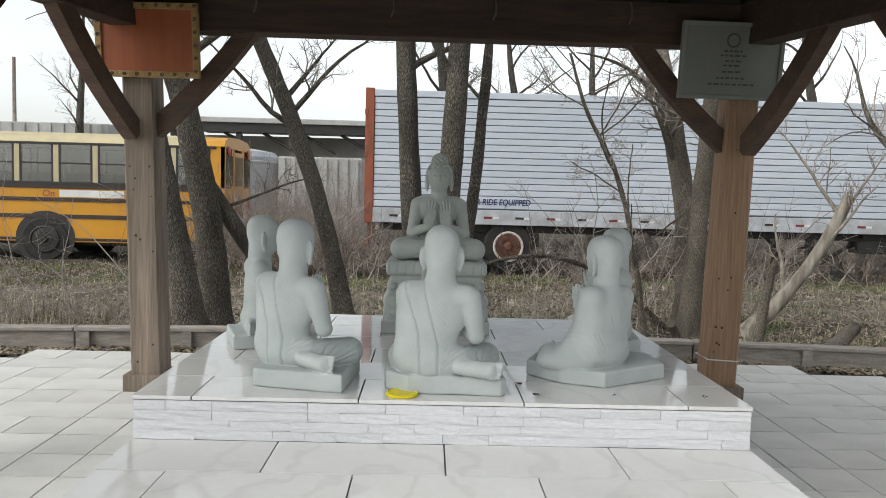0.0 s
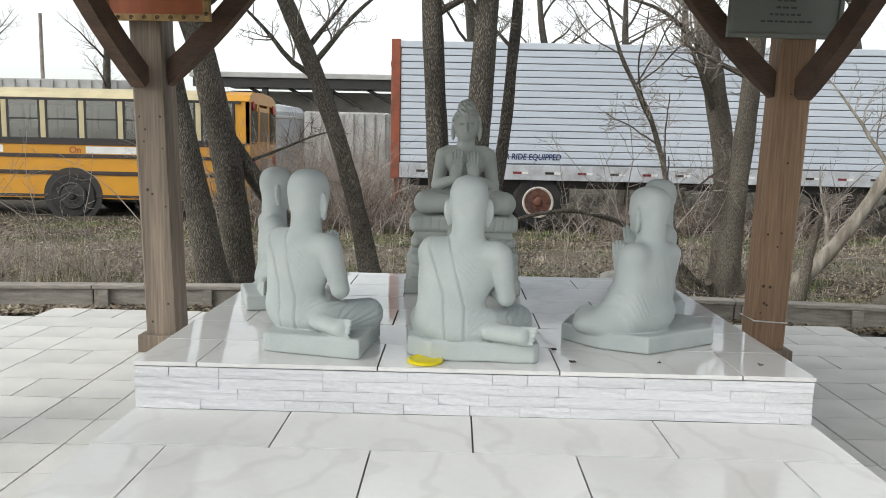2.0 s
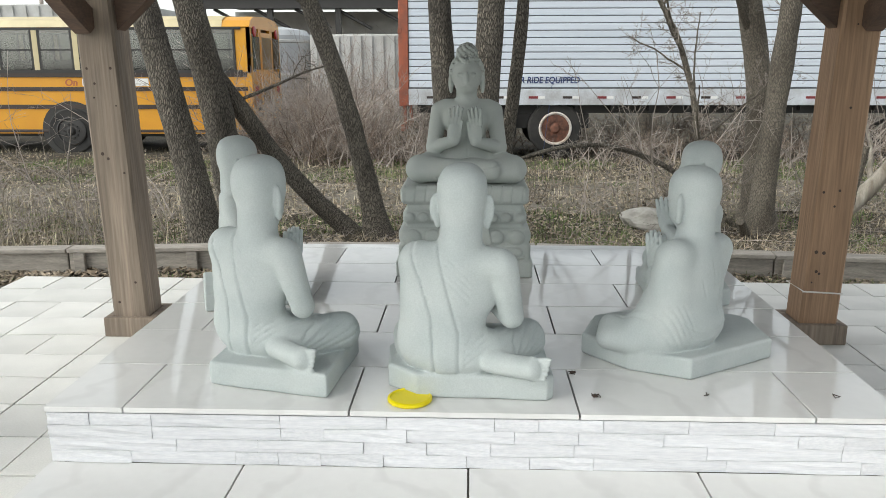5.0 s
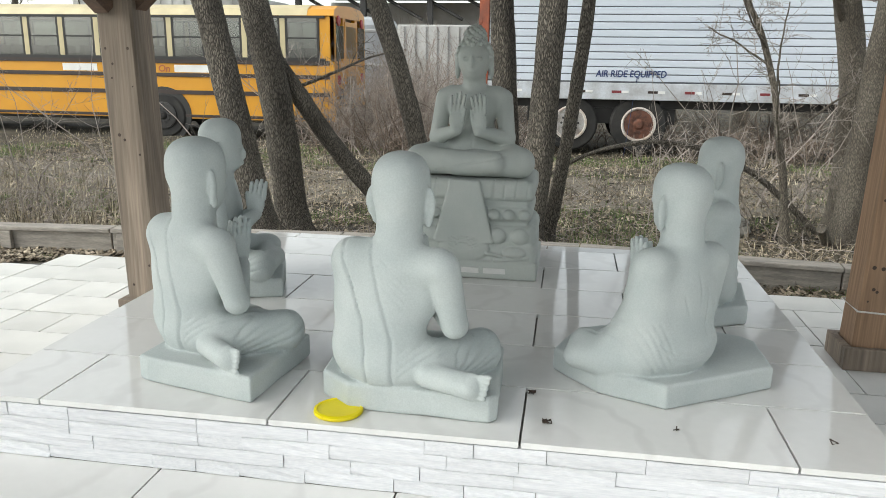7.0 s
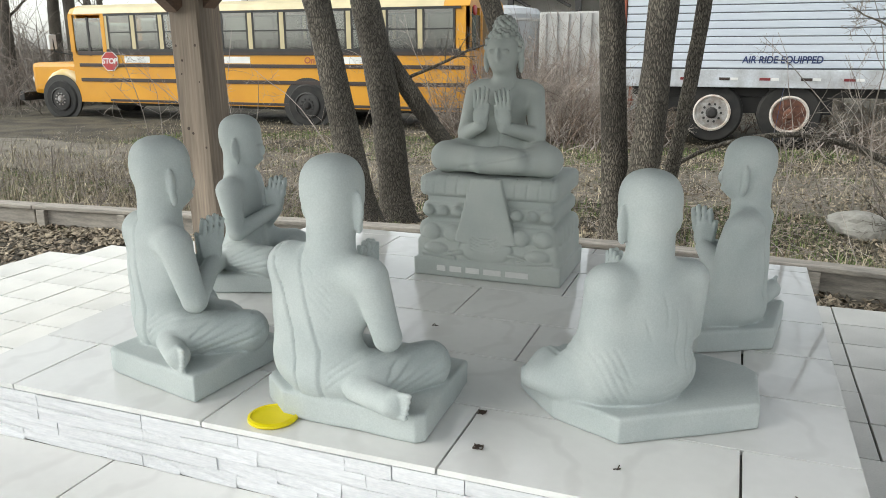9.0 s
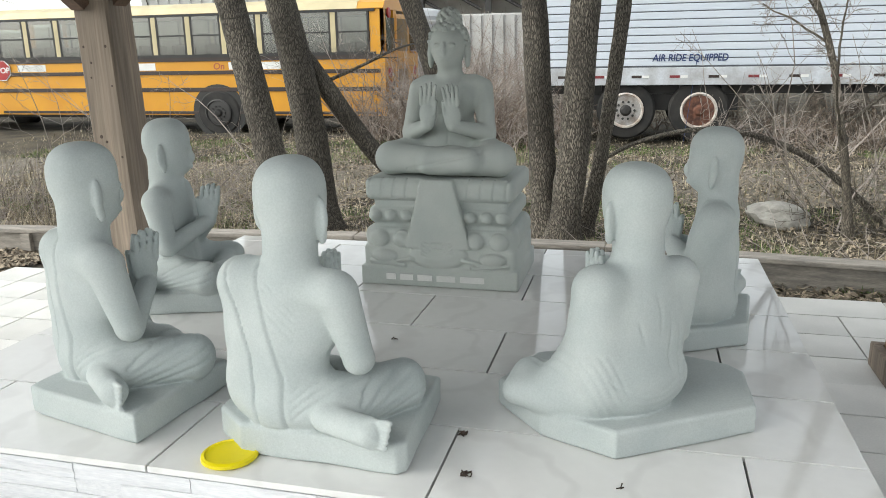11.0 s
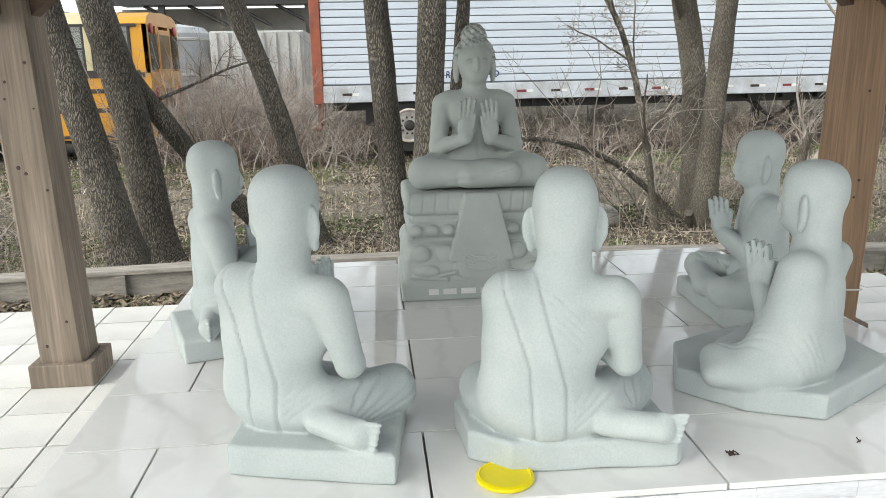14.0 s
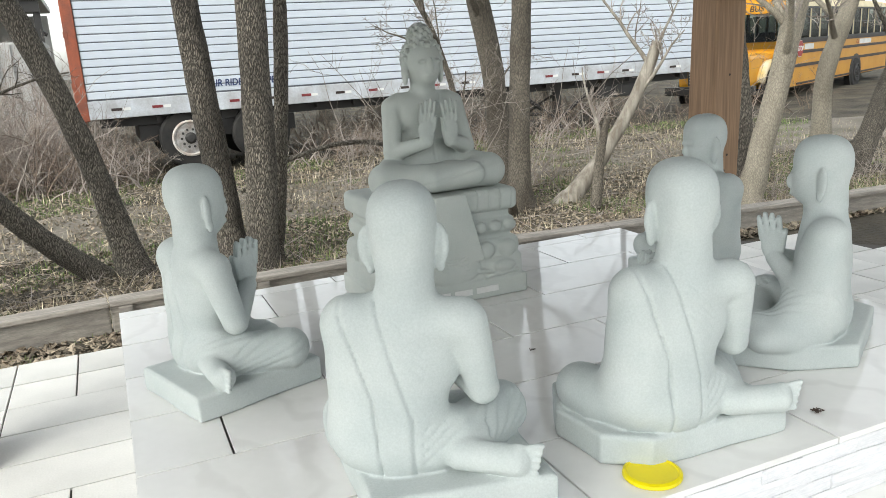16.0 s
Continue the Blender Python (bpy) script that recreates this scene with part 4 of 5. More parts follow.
# ---- timber edging along the bed ----
EDGE = [(-9.0, 2.75), (-6.6, 2.95), (-4.3, 3.12), (-2.75, 3.27), (-1.15, 3.42), (0.45, 3.43), (2.0, 3.25), (3.6, 3.05), (5.9, 2.9), (9.0, 2.6)]
for (ax, ay), (bx, by) in zip(EDGE, EDGE[1:]):
    e = thing("edging_timber", "grey weathered landscape timber edging the bed", "edging", group="bed edging")
    L = math.hypot(bx - ax, by - ay)
    m = Matrix.Translation((ax, ay, 0)) @ Matrix.Rotation(math.atan2(by - ay, bx - ax), 4, "Z")
    bm = bmesh.new()
    box(bm, (0.004, -0.045, -0.30), (L - 0.004, 0.045, -0.075), 0.01, m)
    part("board", bm, EDGE_WOOD, e)
    bm = bmesh.new()
    box(bm, (0.004, -0.075, -0.074), (L - 0.004, 0.06, -0.045), 0.007, m)
    part("cap", bm, EDGE_WOOD, e)
    for u in (0.05, L / 2):
        bm = bmesh.new()
        box(bm, (u, -0.085, -0.34), (u + 0.07, -0.046, -0.076), 0.006, m)
        part("stake", bm, EDGE_WOOD, e)

# ---- truck trailer ----


def wheel(parent, c, r, w, rim_mat, hub_mat, disc_mat=None):
    """A tyre with a dished rim; it turns about y."""
    x, y, z = c
    bm = bmesh.new()
    prof = [(r * 0.60, -w / 2), (r * 0.75, -w / 2 - 0.01), (r * 0.93, -w / 2), (r, -w * 0.36), (r, -w * 0.08), (r * 0.985, -w * 0.05), (r, w * 0.0), (r, w * 0.36), (r * 0.93, w / 2), (r * 0.6, w / 2)]
    lathe(bm, prof, 36, pose(x, y, z, 90))
    ob = part("wheel", bm, RUBBER, parent, "dusty black tyre", smooth=False)
    bm = bmesh.new()
    lathe(bm, [(r * 0.615, 0), (r * 0.615, 0.02), (r * 0.56, 0.03), (r * 0.52, -0.03)], 30, pose(x, y - w / 2 - 0.005, z, 90))
    part("rim", bm, rim_mat, ob)
    bm = bmesh.new()
    lathe(bm, [(r * 0.515, 0.002), (r * 0.48, 0.005), (r * 0.40, 0.008), (r * 0.28, 0.012), (r * 0.18, 0.013)], 30, pose(x, y - w / 2 - 0.005, z, 90))
    part("wheel_disc", bm, disc_mat or rim_mat, ob)
    bm = bmesh.new()
    lathe(bm, [(r * 0.21, -0.04), (r * 0.2, 0.01), (r * 0.12, 0.06), (0.02, 0.065)], 20, pose(x, y - w / 2 - 0.005, z, 90))
    for k in range(10):
        a = k * math.pi / 5
        cyl(bm, (x + r * 0.3 * math.cos(a), y - w / 2 + 0.04, z + r * 0.3 * math.sin(a)), (x + r * 0.3 * math.cos(a), y - w / 2 - 0.035, z + r * 0.3 * math.sin(a)), 0.022, seg=8)
    part("hub", bm, hub_mat, ob)
    return ob


def trailer():
    x0, x1, y0, y1, z0, z1 = -1.36, 11.7, 13.0, 15.5, 0.44, 3.10
    t = thing("box_trailer", "long white ribbed semi-trailer with rusty red end frame", "trailer", pose(0, 0, 0))
    bm = bmesh.new()
    box(bm, (x0 + 0.16, y0 + 0.03, z0 + 0.30), (x1, y1, z1 - 0.12), 0.02)
    part("body", bm, ALU_SEAM, t)
    n = 17
    pitch = (z1 - 0.14 - (z0 + 0.32)) / n
    for i in range(n):
        z = z0 + 0.32 + pitch * (i + 0.5)
        bm = bmesh.new()
        box(bm, (x0 + 0.17, y0 + 0.004, z - pitch * 0.44), (x1 - 0.05, y0 + 0.04, z + pitch * 0.44), 0.009)
        part("side_rib", bm, ALU, t)
    bm = bmesh.new()
    box(bm, (x0 + 0.14, y0 - 0.012, z0), (x1, y0 + 0.05, z0 + 0.30), 0.012)
    part("bottom_rail", bm, ALU_DIRTY, t, "grimy lower rail")
    bm = bmesh.new()
    box(bm, (x0 + 0.14, y0 - 0.01, z1 - 0.13), (x1, y0 + 0.05, z1), 0.015)
    part("top_rail", bm, ALU, t)
    bm = bmesh.new()
    box(bm, (x0 - 0.02, y0 - 0.02, z0 - 0.02), (x0 + 0.16, y0 + 0.12, z1 + 0.03), 0.015)
    part("corner_post", bm, RUST, t, "rusty red rear corner post")
    for zz in (0.95, 1.75, 2.6):
        bm = bmesh.new()
        box(bm, (x0 - 0.03, y0 - 0.03, zz), (x0 + 0.04, y0 + 0.13, zz + 0.10), 0.01)
        part("hinge", bm, RUST, t)
    bm = bmesh.new()
    box(bm, (x0 - 0.02, y0 + 0.13, z0 - 0.02), (x0 + 0.10, y1, z1), 0.015)
    part("rear_door", bm, RUST, t)
    bm = bmesh.new()
    box(bm, (x0 + 0.0, y0 + 0.05, z0 - 0.50), (x0 + 0.08, y1 - 0.2, z0 - 0.38), 0.01)
    box(bm, (x0 + 0.02, y0 + 0.4, z0 - 0.4), (x0 + 0.08, y0 + 0.5, z0))
    box(bm, (x0 + 0.02, y1 - 0.6, z0 - 0.4), (x0 + 0.08, y1 - 0.5, z0))
    part("bumper_guard", bm, RUST, t)
    bm = bmesh.new()
    box(bm, (x0 + 0.3, y0 + 0.25, z0 - 0.16), (x1 - 0.3, y0 + 0.45, z0 - 0.001))
    box(bm, (x0 + 0.3, y1 - 0.45, z0 - 0.16), (x1 - 0.3, y1 - 0.25, z0 - 0.001))
    for k in range(18):
        xx = x0 + 0.5 + k * 0.7
        box(bm, (xx, y0 + 0.1, z0 - 0.1), (xx + 0.06, y1 - 0.1, z0 - 0.002))
    box(bm, (x0 + 0.9, y0 + 0.3, z0 - 0.45), (x0 + 3.6, y1 - 0.3, z0 - 0.17))
    part("chassis", bm, STEEL, t)
    for k in range(20):
        xx = x0 + 0.5 + 0.64 * k
        bm = bmesh.new()
        box(bm, (xx, y0 - 0.018, z0 + 0.12), (xx + 0.17, y0 - 0.011, z0 + 0.165))
        part("reflector", bm, RED_DARK if k % 2 else BROWN, t)
        bm = bmesh.new()
        box(bm, (xx + 0.18, y0 - 0.018, z0 + 0.12), (xx + 0.30, y0 - 0.011, z0 + 0.165))
        part("reflector", bm, WHITE, t)
    wheel(t, (0.34, y0 + 0.22, 0.0), 0.51, 0.30, RIM, STEEL, RIM_GREY)
    wheel(t, (1.58, y0 + 0.22, 0.0), 0.51, 0.30, RIM, RUST_HUB, RUST_HUB)
    for xx in (0.34, 1.58):
        bm = bmesh.new()
        lathe(bm, [(0.3, -0.15), (0.52, -0.13), (0.52, 0.13), (0.3, 0.15)], 30, pose(xx, y1 - 0.3, -0.03, 90))
        part("far_wheel", bm, RUBBER, t)
        bm = bmesh.new()
        cyl(bm, (xx, y0 + 0.3, -0.03), (xx, y1 - 0.3, -0.03), 0.07)
        part("axle", bm, STEEL, t)
    # landing gear
    for yy in (y0 + 0.45, y1 - 0.45):
        bm = bmesh.new()
        box(bm, (7.93, yy - 0.07, -0.5), (8.07, yy + 0.07, z0 - 0.16), 0.01)
        box(bm, (7.83, yy - 0.14, -0.58), (8.17, yy + 0.14, -0.5), 0.01)
        part("landing_leg", bm, STEEL, t)
    bm = bmesh.new()
    for a, b in (((6.98, y0 + 0.45, z0 - 0.1), (7.98, y0 + 0.45, -0.38)), ((8.03, y0 + 0.45, -0.38), (9.08, y0 + 0.45, z0 - 0.1)), ((8.0, y0 + 0.45, -0.3), (8.0, y1 - 0.45, -0.3)), ((8.0, y0 + 0.45, 0.2), (8.0, y1 - 0.45, -0.4))):
        cyl(bm, a, b, 0.04, seg=8)
    part("landing_brace", bm, STEEL, t)
    bm = bmesh.new()
    box(bm, (8.9, y0 + 0.2, z0 - 0.42), (10.0, y0 + 0.6, z0 - 0.16), 0.03)
    part("tool_box", bm, STEEL, t)
    lettering("AIR RIDE EQUIPPED", 0.165, pose(1.38, y0 - 0.002, 0.845, 90) @ Matrix.Diagonal((0.86, 1, 1, 1)), NAVY, "lettering", t)
    return t


trailer()

# ---- school buses ----


def bus(m, label):
    """A bonneted school bus; local x runs back from its nose, the near side faces -y, z = 0 is the ground."""
    b = thing("school_bus", label, "bus", m)
    L, W = 12.3, 2.4
    section = [(-W / 2, 0.44), (-W / 2, 2.70), (-W / 2 + 0.08, 2.82), (-W / 2 + 0.34, 2.91), (0, 2.95), (W / 2 - 0.34, 2.91), (W / 2 - 0.08, 2.82), (W / 2, 2.70), (W / 2, 0.44)]
    bm = bmesh.new()
    low = [(-W / 2, 0.44), (-W / 2, 1.745), (W / 2, 1.745), (W / 2, 0.44)]
    cap = [(-W / 2, 2.665)] + section[1:-1] + [(W / 2, 2.665)]
    for ring in (low, cap):
        a = [bm.verts.new((1.95, y, z)) for y, z in ring]
        c = [bm.verts.new((L, y, z)) for y, z in ring]
        n = len(a)
        for i in range(n):
            j = (i + 1) % n
            bm.faces.new((a[i], a[j], c[j], c[i]))
        bm.faces.new(a[::-1])
        bm.faces.new(c)
    box(bm, (L - 0.08, -W / 2, 1.73), (L, -1.08, 2.68))
    box(bm, (L - 0.08, 1.08, 1.73), (L, W / 2, 2.68))
    box(bm, (L - 0.08, -0.56, 1.73), (L, -0.36, 2.68))
    box(bm, (L - 0.08, 0.36, 1.73), (L, 0.56, 2.68))
    box(bm, (L - 0.30, -W / 2, 1.73), (L, -W / 2 + 0.04, 2.68))
    box(bm, (L - 0.30, W / 2 - 0.04, 1.73), (L, W / 2, 2.68))
    for sy in (-1, 1):
        for xa, xb in ((1.95, 2.08), (2.95, 3.06)):
            box(bm, (xa, sy * W / 2 - 0.03, 1.73), (xb, sy * W / 2 + 0.001, 2.68))
    bmesh.ops.recalc_face_normals(bm, faces=bm.faces[:])
    part("body", bm, YELLOW, b)
    bm = bmesh.new()
    roof = [(-W / 2 - 0.012, 2.69), (-W / 2 + 0.07, 2.835), (-W / 2 + 0.34, 2.925), (0, 2.965), (W / 2 - 0.34, 2.925), (W / 2 - 0.07, 2.835), (W / 2 + 0.012, 2.69)]
    a = [bm.verts.new((2.1, y, z)) for y, z in roof]
    c = [bm.verts.new((L - 0.55, y, z)) for y, z in roof]
    for i in range(len(a) - 1):
        bm.faces.new((a[i], c[i], c[i + 1], a[i + 1]))
    part("roof", bm, BUS_ROOF, b)
    # bonnet
    bm = bmesh.new()
    box(bm, (0.25, -0.95, 0.60), (2.0, 0.95, 1.45), 0.12)
    part("bonnet", bm, YELLOW, b)
    bm = bmesh.new()
    box(bm, (0.14, -0.62, 0.68), (0.30, 0.62, 1.28), 0.03)
    gr = part("grille", bm, BLACK, b)
    for k in range(7):
        bm = bmesh.new()
        box(bm, (0.12, -0.56, 0.74 + 0.075 * k), (0.145, 0.56, 0.77 + 0.075 * k))
        part("grille_bar", bm, WHITE, gr)
    for sy in (-1, 1):
        bm = bmesh.new()
        lathe(bm, [(0.11, 0), (0.12, 0.04), (0.09, 0.06), (0, 0.065)], 20, pose(0.25, 0.78 * sy, 1.0, 0, -90))
        part("headlight", bm, WHITE, b)
        bm = bmesh.new()
        v, f = tubes([[(1.95, sy * 1.19, 1.65, 0.018), (1.55, sy * 1.36, 1.75, 0.018), (1.5, sy * 1.36, 2.2, 0.018)]], 6)
        arm = raw("mirror_arm", v, f, BLACK, b)
        bm.free()
        bm = bmesh.new()
        box(bm, (1.44, sy * 1.36 - 0.11, 1.80), (1.53, sy * 1.36 + 0.11, 2.18), 0.02)
        part("mirror", bm, WHITE, arm)
        v, f = tubes([[(1.45 + 0.60 * math.cos(a), sy * 1.02, 0.52 + 0.64 * math.sin(a), 0.13) for a in [0.1 + 0.28 * k for k in range(11)]]], 10)
        raw("fender", v, f, CREAM if sy < 0 else YELLOW, b, "chalky faded fender", smooth=True)
    bm = bmesh.new()
    box(bm, (-0.02, -1.2, 0.42), (0.16, 1.2, 0.66), 0.03)
    part("front_bumper", bm, BLACK, b)
    bm = bmesh.new()
    box(bm, (1.9, -0.98, 1.55), (1.955, 0.98, 2.45), 0.01, None)
    part("windscreen", bm, GLASS, b)
    bm = bmesh.new()
    box(bm, (1.86, -0.95, 2.52), (1.955, 0.95, 2.82), 0.03)
    sign = part("header_sign", bm, YELLOW, b)
    lettering("SCHOOL BUS", 0.22, pose(1.857, 0, 2.59, 90, 0, -90), BLACK, "header_lettering", sign)
    # near and far side: windows, pillars, rails
    for sy in (-1, 1):
        y = sy * W / 2
        bm = bmesh.new()
        box(bm, (3.05, y - 0.03, 1.735), (L - 0.18, y + 0.01, 1.80))
        box(bm, (3.05, y - 0.03, 2.63), (L - 0.18, y + 0.01, 2.685))
        part("window_band", bm, BLACK, b)
        n, pitch = 11, (L - 0.25 - 3.08) / 11
        for k in range(n):
            bm = bmesh.new()
            box(bm, (3.4 + pitch * k, sy * 0.65 - 0.45, 1.74), (3.5 + pitch * k, sy * 0.65 + 0.45, 2.02), 0.03)
            part("seat_back", bm, SEAT, b)
        for k in range(n):
            xa = 3.08 + pitch * k
            bm = bmesh.new()
            box(bm, (xa + 0.07, y - 0.012, 1.80), (xa + pitch - 0.07, y + 0.012, 2.65))
            win = part("window", bm, GLASS, b)
            bm = bmesh.new()
            for u, w in ((xa + 0.055, xa + 0.10), (xa + pitch - 0.10, xa + pitch - 0.055)):
                box(bm, (u, y - 0.018, 1.78), (w, y + 0.018, 2.66))
            box(bm, (xa + 0.06, min(y, y + sy * 0.02), 2.20), (xa + pitch - 0.06, max(y, y + sy * 0.02), 2.235))
            part("window_sash", bm, BLACK, win)
            bm = bmesh.new()
            box(bm, (xa - 0.055, y - 0.02, 1.74), (xa + 0.055, y + 0.02, 2.70), 0.008)
            part("pillar", bm, BUS_ROOF, b)
        for z, h in ((1.70, 0.05), (1.40, 0.042), (1.02, 0.045), (0.50, 0.03)):
            bm = bmesh.new()
            box(bm, (2.15 if z != 0.50 else 3.0, min(y - sy * 0.005, y + sy * 0.022), z - h), (L - 0.1, max(y - sy * 0.005, y + sy * 0.022), z + h), 0.006)
            part("rub_rail", bm, BROWN, b)
        bm = bmesh.new()
        box(bm, (2.08, y - 0.011, 1.66), (2.95, y + 0.011, 2.58), 0.01)
        dw = part("driver_window", bm, GLASS, b)
        bm = bmesh.new()
        box(bm, (2.5, y - 0.02, 1.64), (2.56, y + 0.02, 2.60))
        part("window_divider", bm, BLACK, dw)
        for k in (0, 1, 2):
            xa = (3.55, 6.3, 8.85)[k]
            bm = bmesh.new()
            box(bm, (xa, min(y, y + sy * 0.006), 1.46), (xa + (0.75, 0.8, 1.35)[k], max(y, y + sy * 0.006), 1.62))
            part("white_patch", bm, WHITE, b, "white painted-over lettering patch")
        for xw in (1.45, 8.55):
            # flat black disc on the closed body, painted as the shade inside the wheel opening
            bm = bmesh.new()
            lathe(bm, [(0.62, -0.01), (0.62, 0.012), (0.0, 0.012)], 32, pose(xw, y + (0.012 if sy > 0 else 0), 0.52, 90) @ Matrix.Diagonal((1, 1, 1, 1)))
            part("wheel_well_shade", bm, BLACK, b)
            if sy < 0:
                wheel(b, (xw, y + 0.08, 0.5), 0.5, 0.26, STEEL, RUBBER if xw > 5 else RIM_GREY)
            else:
                bm = bmesh.new()
                lathe(bm, [(0.3, -0.13), (0.5, -0.11), (0.5, 0.11), (0.3, 0.13)], 30, pose(xw, y - 0.1, 0.5, 90))
                part("far_wheel", bm, RUBBER, b)
    # rear
    bm = bmesh.new()
    box(bm, (L - 0.005, -0.45, 0.75), (L + 0.012, 0.45, 2.60), 0.005)
    rd = part("rear_door", bm, YELLOW, b)
    for ya, yb, za, zb in ((-0.36, 0.36, 1.8, 2.5), (-1.08, -0.56, 1.8, 2.5), (0.56, 1.08, 1.8, 2.5), (-0.36, 0.36, 1.0, 1.4)):
        bm = bmesh.new()
        box(bm, (L - 0.002, ya, za), (L + 0.018, yb, zb), 0.004)
        part("rear_window", bm, GLASS, rd)
    for sy in (-1, 1):
        for z, r, mt in ((2.6, 0.09, RED), (1.35, 0.09, RED), (1.1, 0.07, PANEL_O)):
            bm = bmesh.new()
            lathe(bm, [(r + 0.02, 0), (r + 0.02, 0.02), (r, 0.03), (0, 0.04)], 18, pose(L, sy * 0.9, z, 0, 90))
            part("tail_light", bm, mt, b)
    bm = bmesh.new()
    box(bm, (L, -1.15, 0.45), (L + 0.2, 1.15, 0.68), 0.02)
    part("rear_bumper", bm, BLACK, b)
    bm = bmesh.new()
    for k in range(3):
        box(bm, (L + 0.015, -0.9 + 0.0 * k, 0.78 + 0.14 * k), (L + 0.02, -0.62, 0.86 + 0.14 * k))
    part("rear_stickers", bm, BLACK, b)
    # seats seen through the glass, under-body
    bm = bmesh.new()
    box(bm, (2.4, -0.9, 0.35), (L - 0.4, 0.9, 0.62))
    part("underbody", bm, STEEL, b)
    lettering("On", 0.2, pose(8.62, -W / 2 - 0.006, 1.47, 90), PANEL_O, "side_lettering", b)
    # stop sign
    bm = bmesh.new()
    for r, y0_, y1_ in ((0.24, -W / 2 - 0.035, -W / 2 - 0.02),):
        bmesh.ops.create_cone(bm, cap_ends=True, segments=8, radius1=r, radius2=r, depth=0.015, matrix=pose(3.12, -W / 2 - 0.03, 1.50, 90) @ Matrix.Rotation(math.pi / 8, 4, "Z"))
    st = part("stop_sign", bm, RED, b)
    bm = bmesh.new()
    bmesh.ops.create_cone(bm, cap_ends=True, segments=8, radius1=0.265, radius2=0.265, depth=0.01, matrix=pose(3.12, -W / 2 - 0.022, 1.50, 90) @ Matrix.Rotation(math.pi / 8, 4, "Z"))
    part("sign_border", bm, WHITE, st)
    lettering("STOP", 0.19, pose(3.12, -W / 2 - 0.04, 1.44, 90), WHITE, "sign_lettering", st)
    return b


near_bus = bus(pose(-17.05, 15.3, -0.62) @ Matrix.Diagonal((1.022, 1, 0.95, 1)), "yellow school bus with dark rails parked on the grass")
copy_thing(near_bus, pose(13.5, 14.9, -0.70, 0, 0, 24))["label"] = "yellow school bus facing out, parked behind the trees"

# ---- trees ----
SMALL = random.Random(7)


def wander(p, d, length, r0, r1, n, bend, rng, droop=0.0):
    """A chain that drifts as it goes from p along d."""
    d = Vector(d).normalized()
    p = Vector(p)
    out = [(p.x, p.y, p.z, r0)]
    for i in range(n):
        d = (d + Vector((rng.uniform(-1, 1), rng.uniform(-1, 1), rng.uniform(-1, 1))) * bend + Vector((0, 0, droop))).normalized()
        p = p + d * length / n
        out.append((p.x, p.y, p.z, r0 + (r1 - r0) * (i + 1) / n))
    return out


def sprays(chain, count, length, rng, depth=2, bend=0.25, up=0.2, thin=0.45, start=0.25):
    """Side branches from a chain, and their side branches in turn."""
    out = []
    for k in range(count):
        f = start + (1 - start) * rng.random()
        i = min(int(f * (len(chain) - 1)), len(chain) - 2)
        x, y, z, r = chain[i]
        ax = Vector(chain[i + 1][:3]) - Vector(chain[i][:3])
        side = ax.cross(Vector((rng.uniform(-1, 1), rng.uniform(-1, 1), rng.uniform(-1, 1)))).normalized()
        d = ax.normalized() * 0.6 + side * 0.9 + Vector((0, 0, up))
        l = length * rng.uniform(0.5, 1.1) * (1.1 - 0.5 * f)
        rr = max(min(r * thin, 0.03), 0.0022)
        c = wander((x, y, z), d, l, rr, max(rr * 0.3, 0.0015), 6, bend, rng, 0.02)
        out.append(c)
        if depth > 1:
            out += sprays(c, 4, l * 0.55, rng, depth - 1, bend, up, 0.6, 0.2)
    return out


def smooth_chain(pts, n, rough, rng):
    """Many points along a trunk's few, with slight unevenness of girth."""
    out = []
    m = len(pts) - 1
    for i in range(n + 1):
        f = i / n * m
        k = min(int(f), m - 1)
        t = f - k
        p0, p1, p2, p3 = (pts[max(k - 1, 0)], pts[k], pts[k + 1], pts[min(k + 2, m)])
        q = [0.5 * (2 * b + (c - a) * t + (2 * a - 5 * b + 4 * c - d) * t * t + (3 * b - a - 3 * c + d) * t ** 3) for a, b, c, d in zip(p0, p1, p2, p3)]
        q[3] *= 1 + rng.uniform(-rough, rough)
        out.append(tuple(q))
    return out


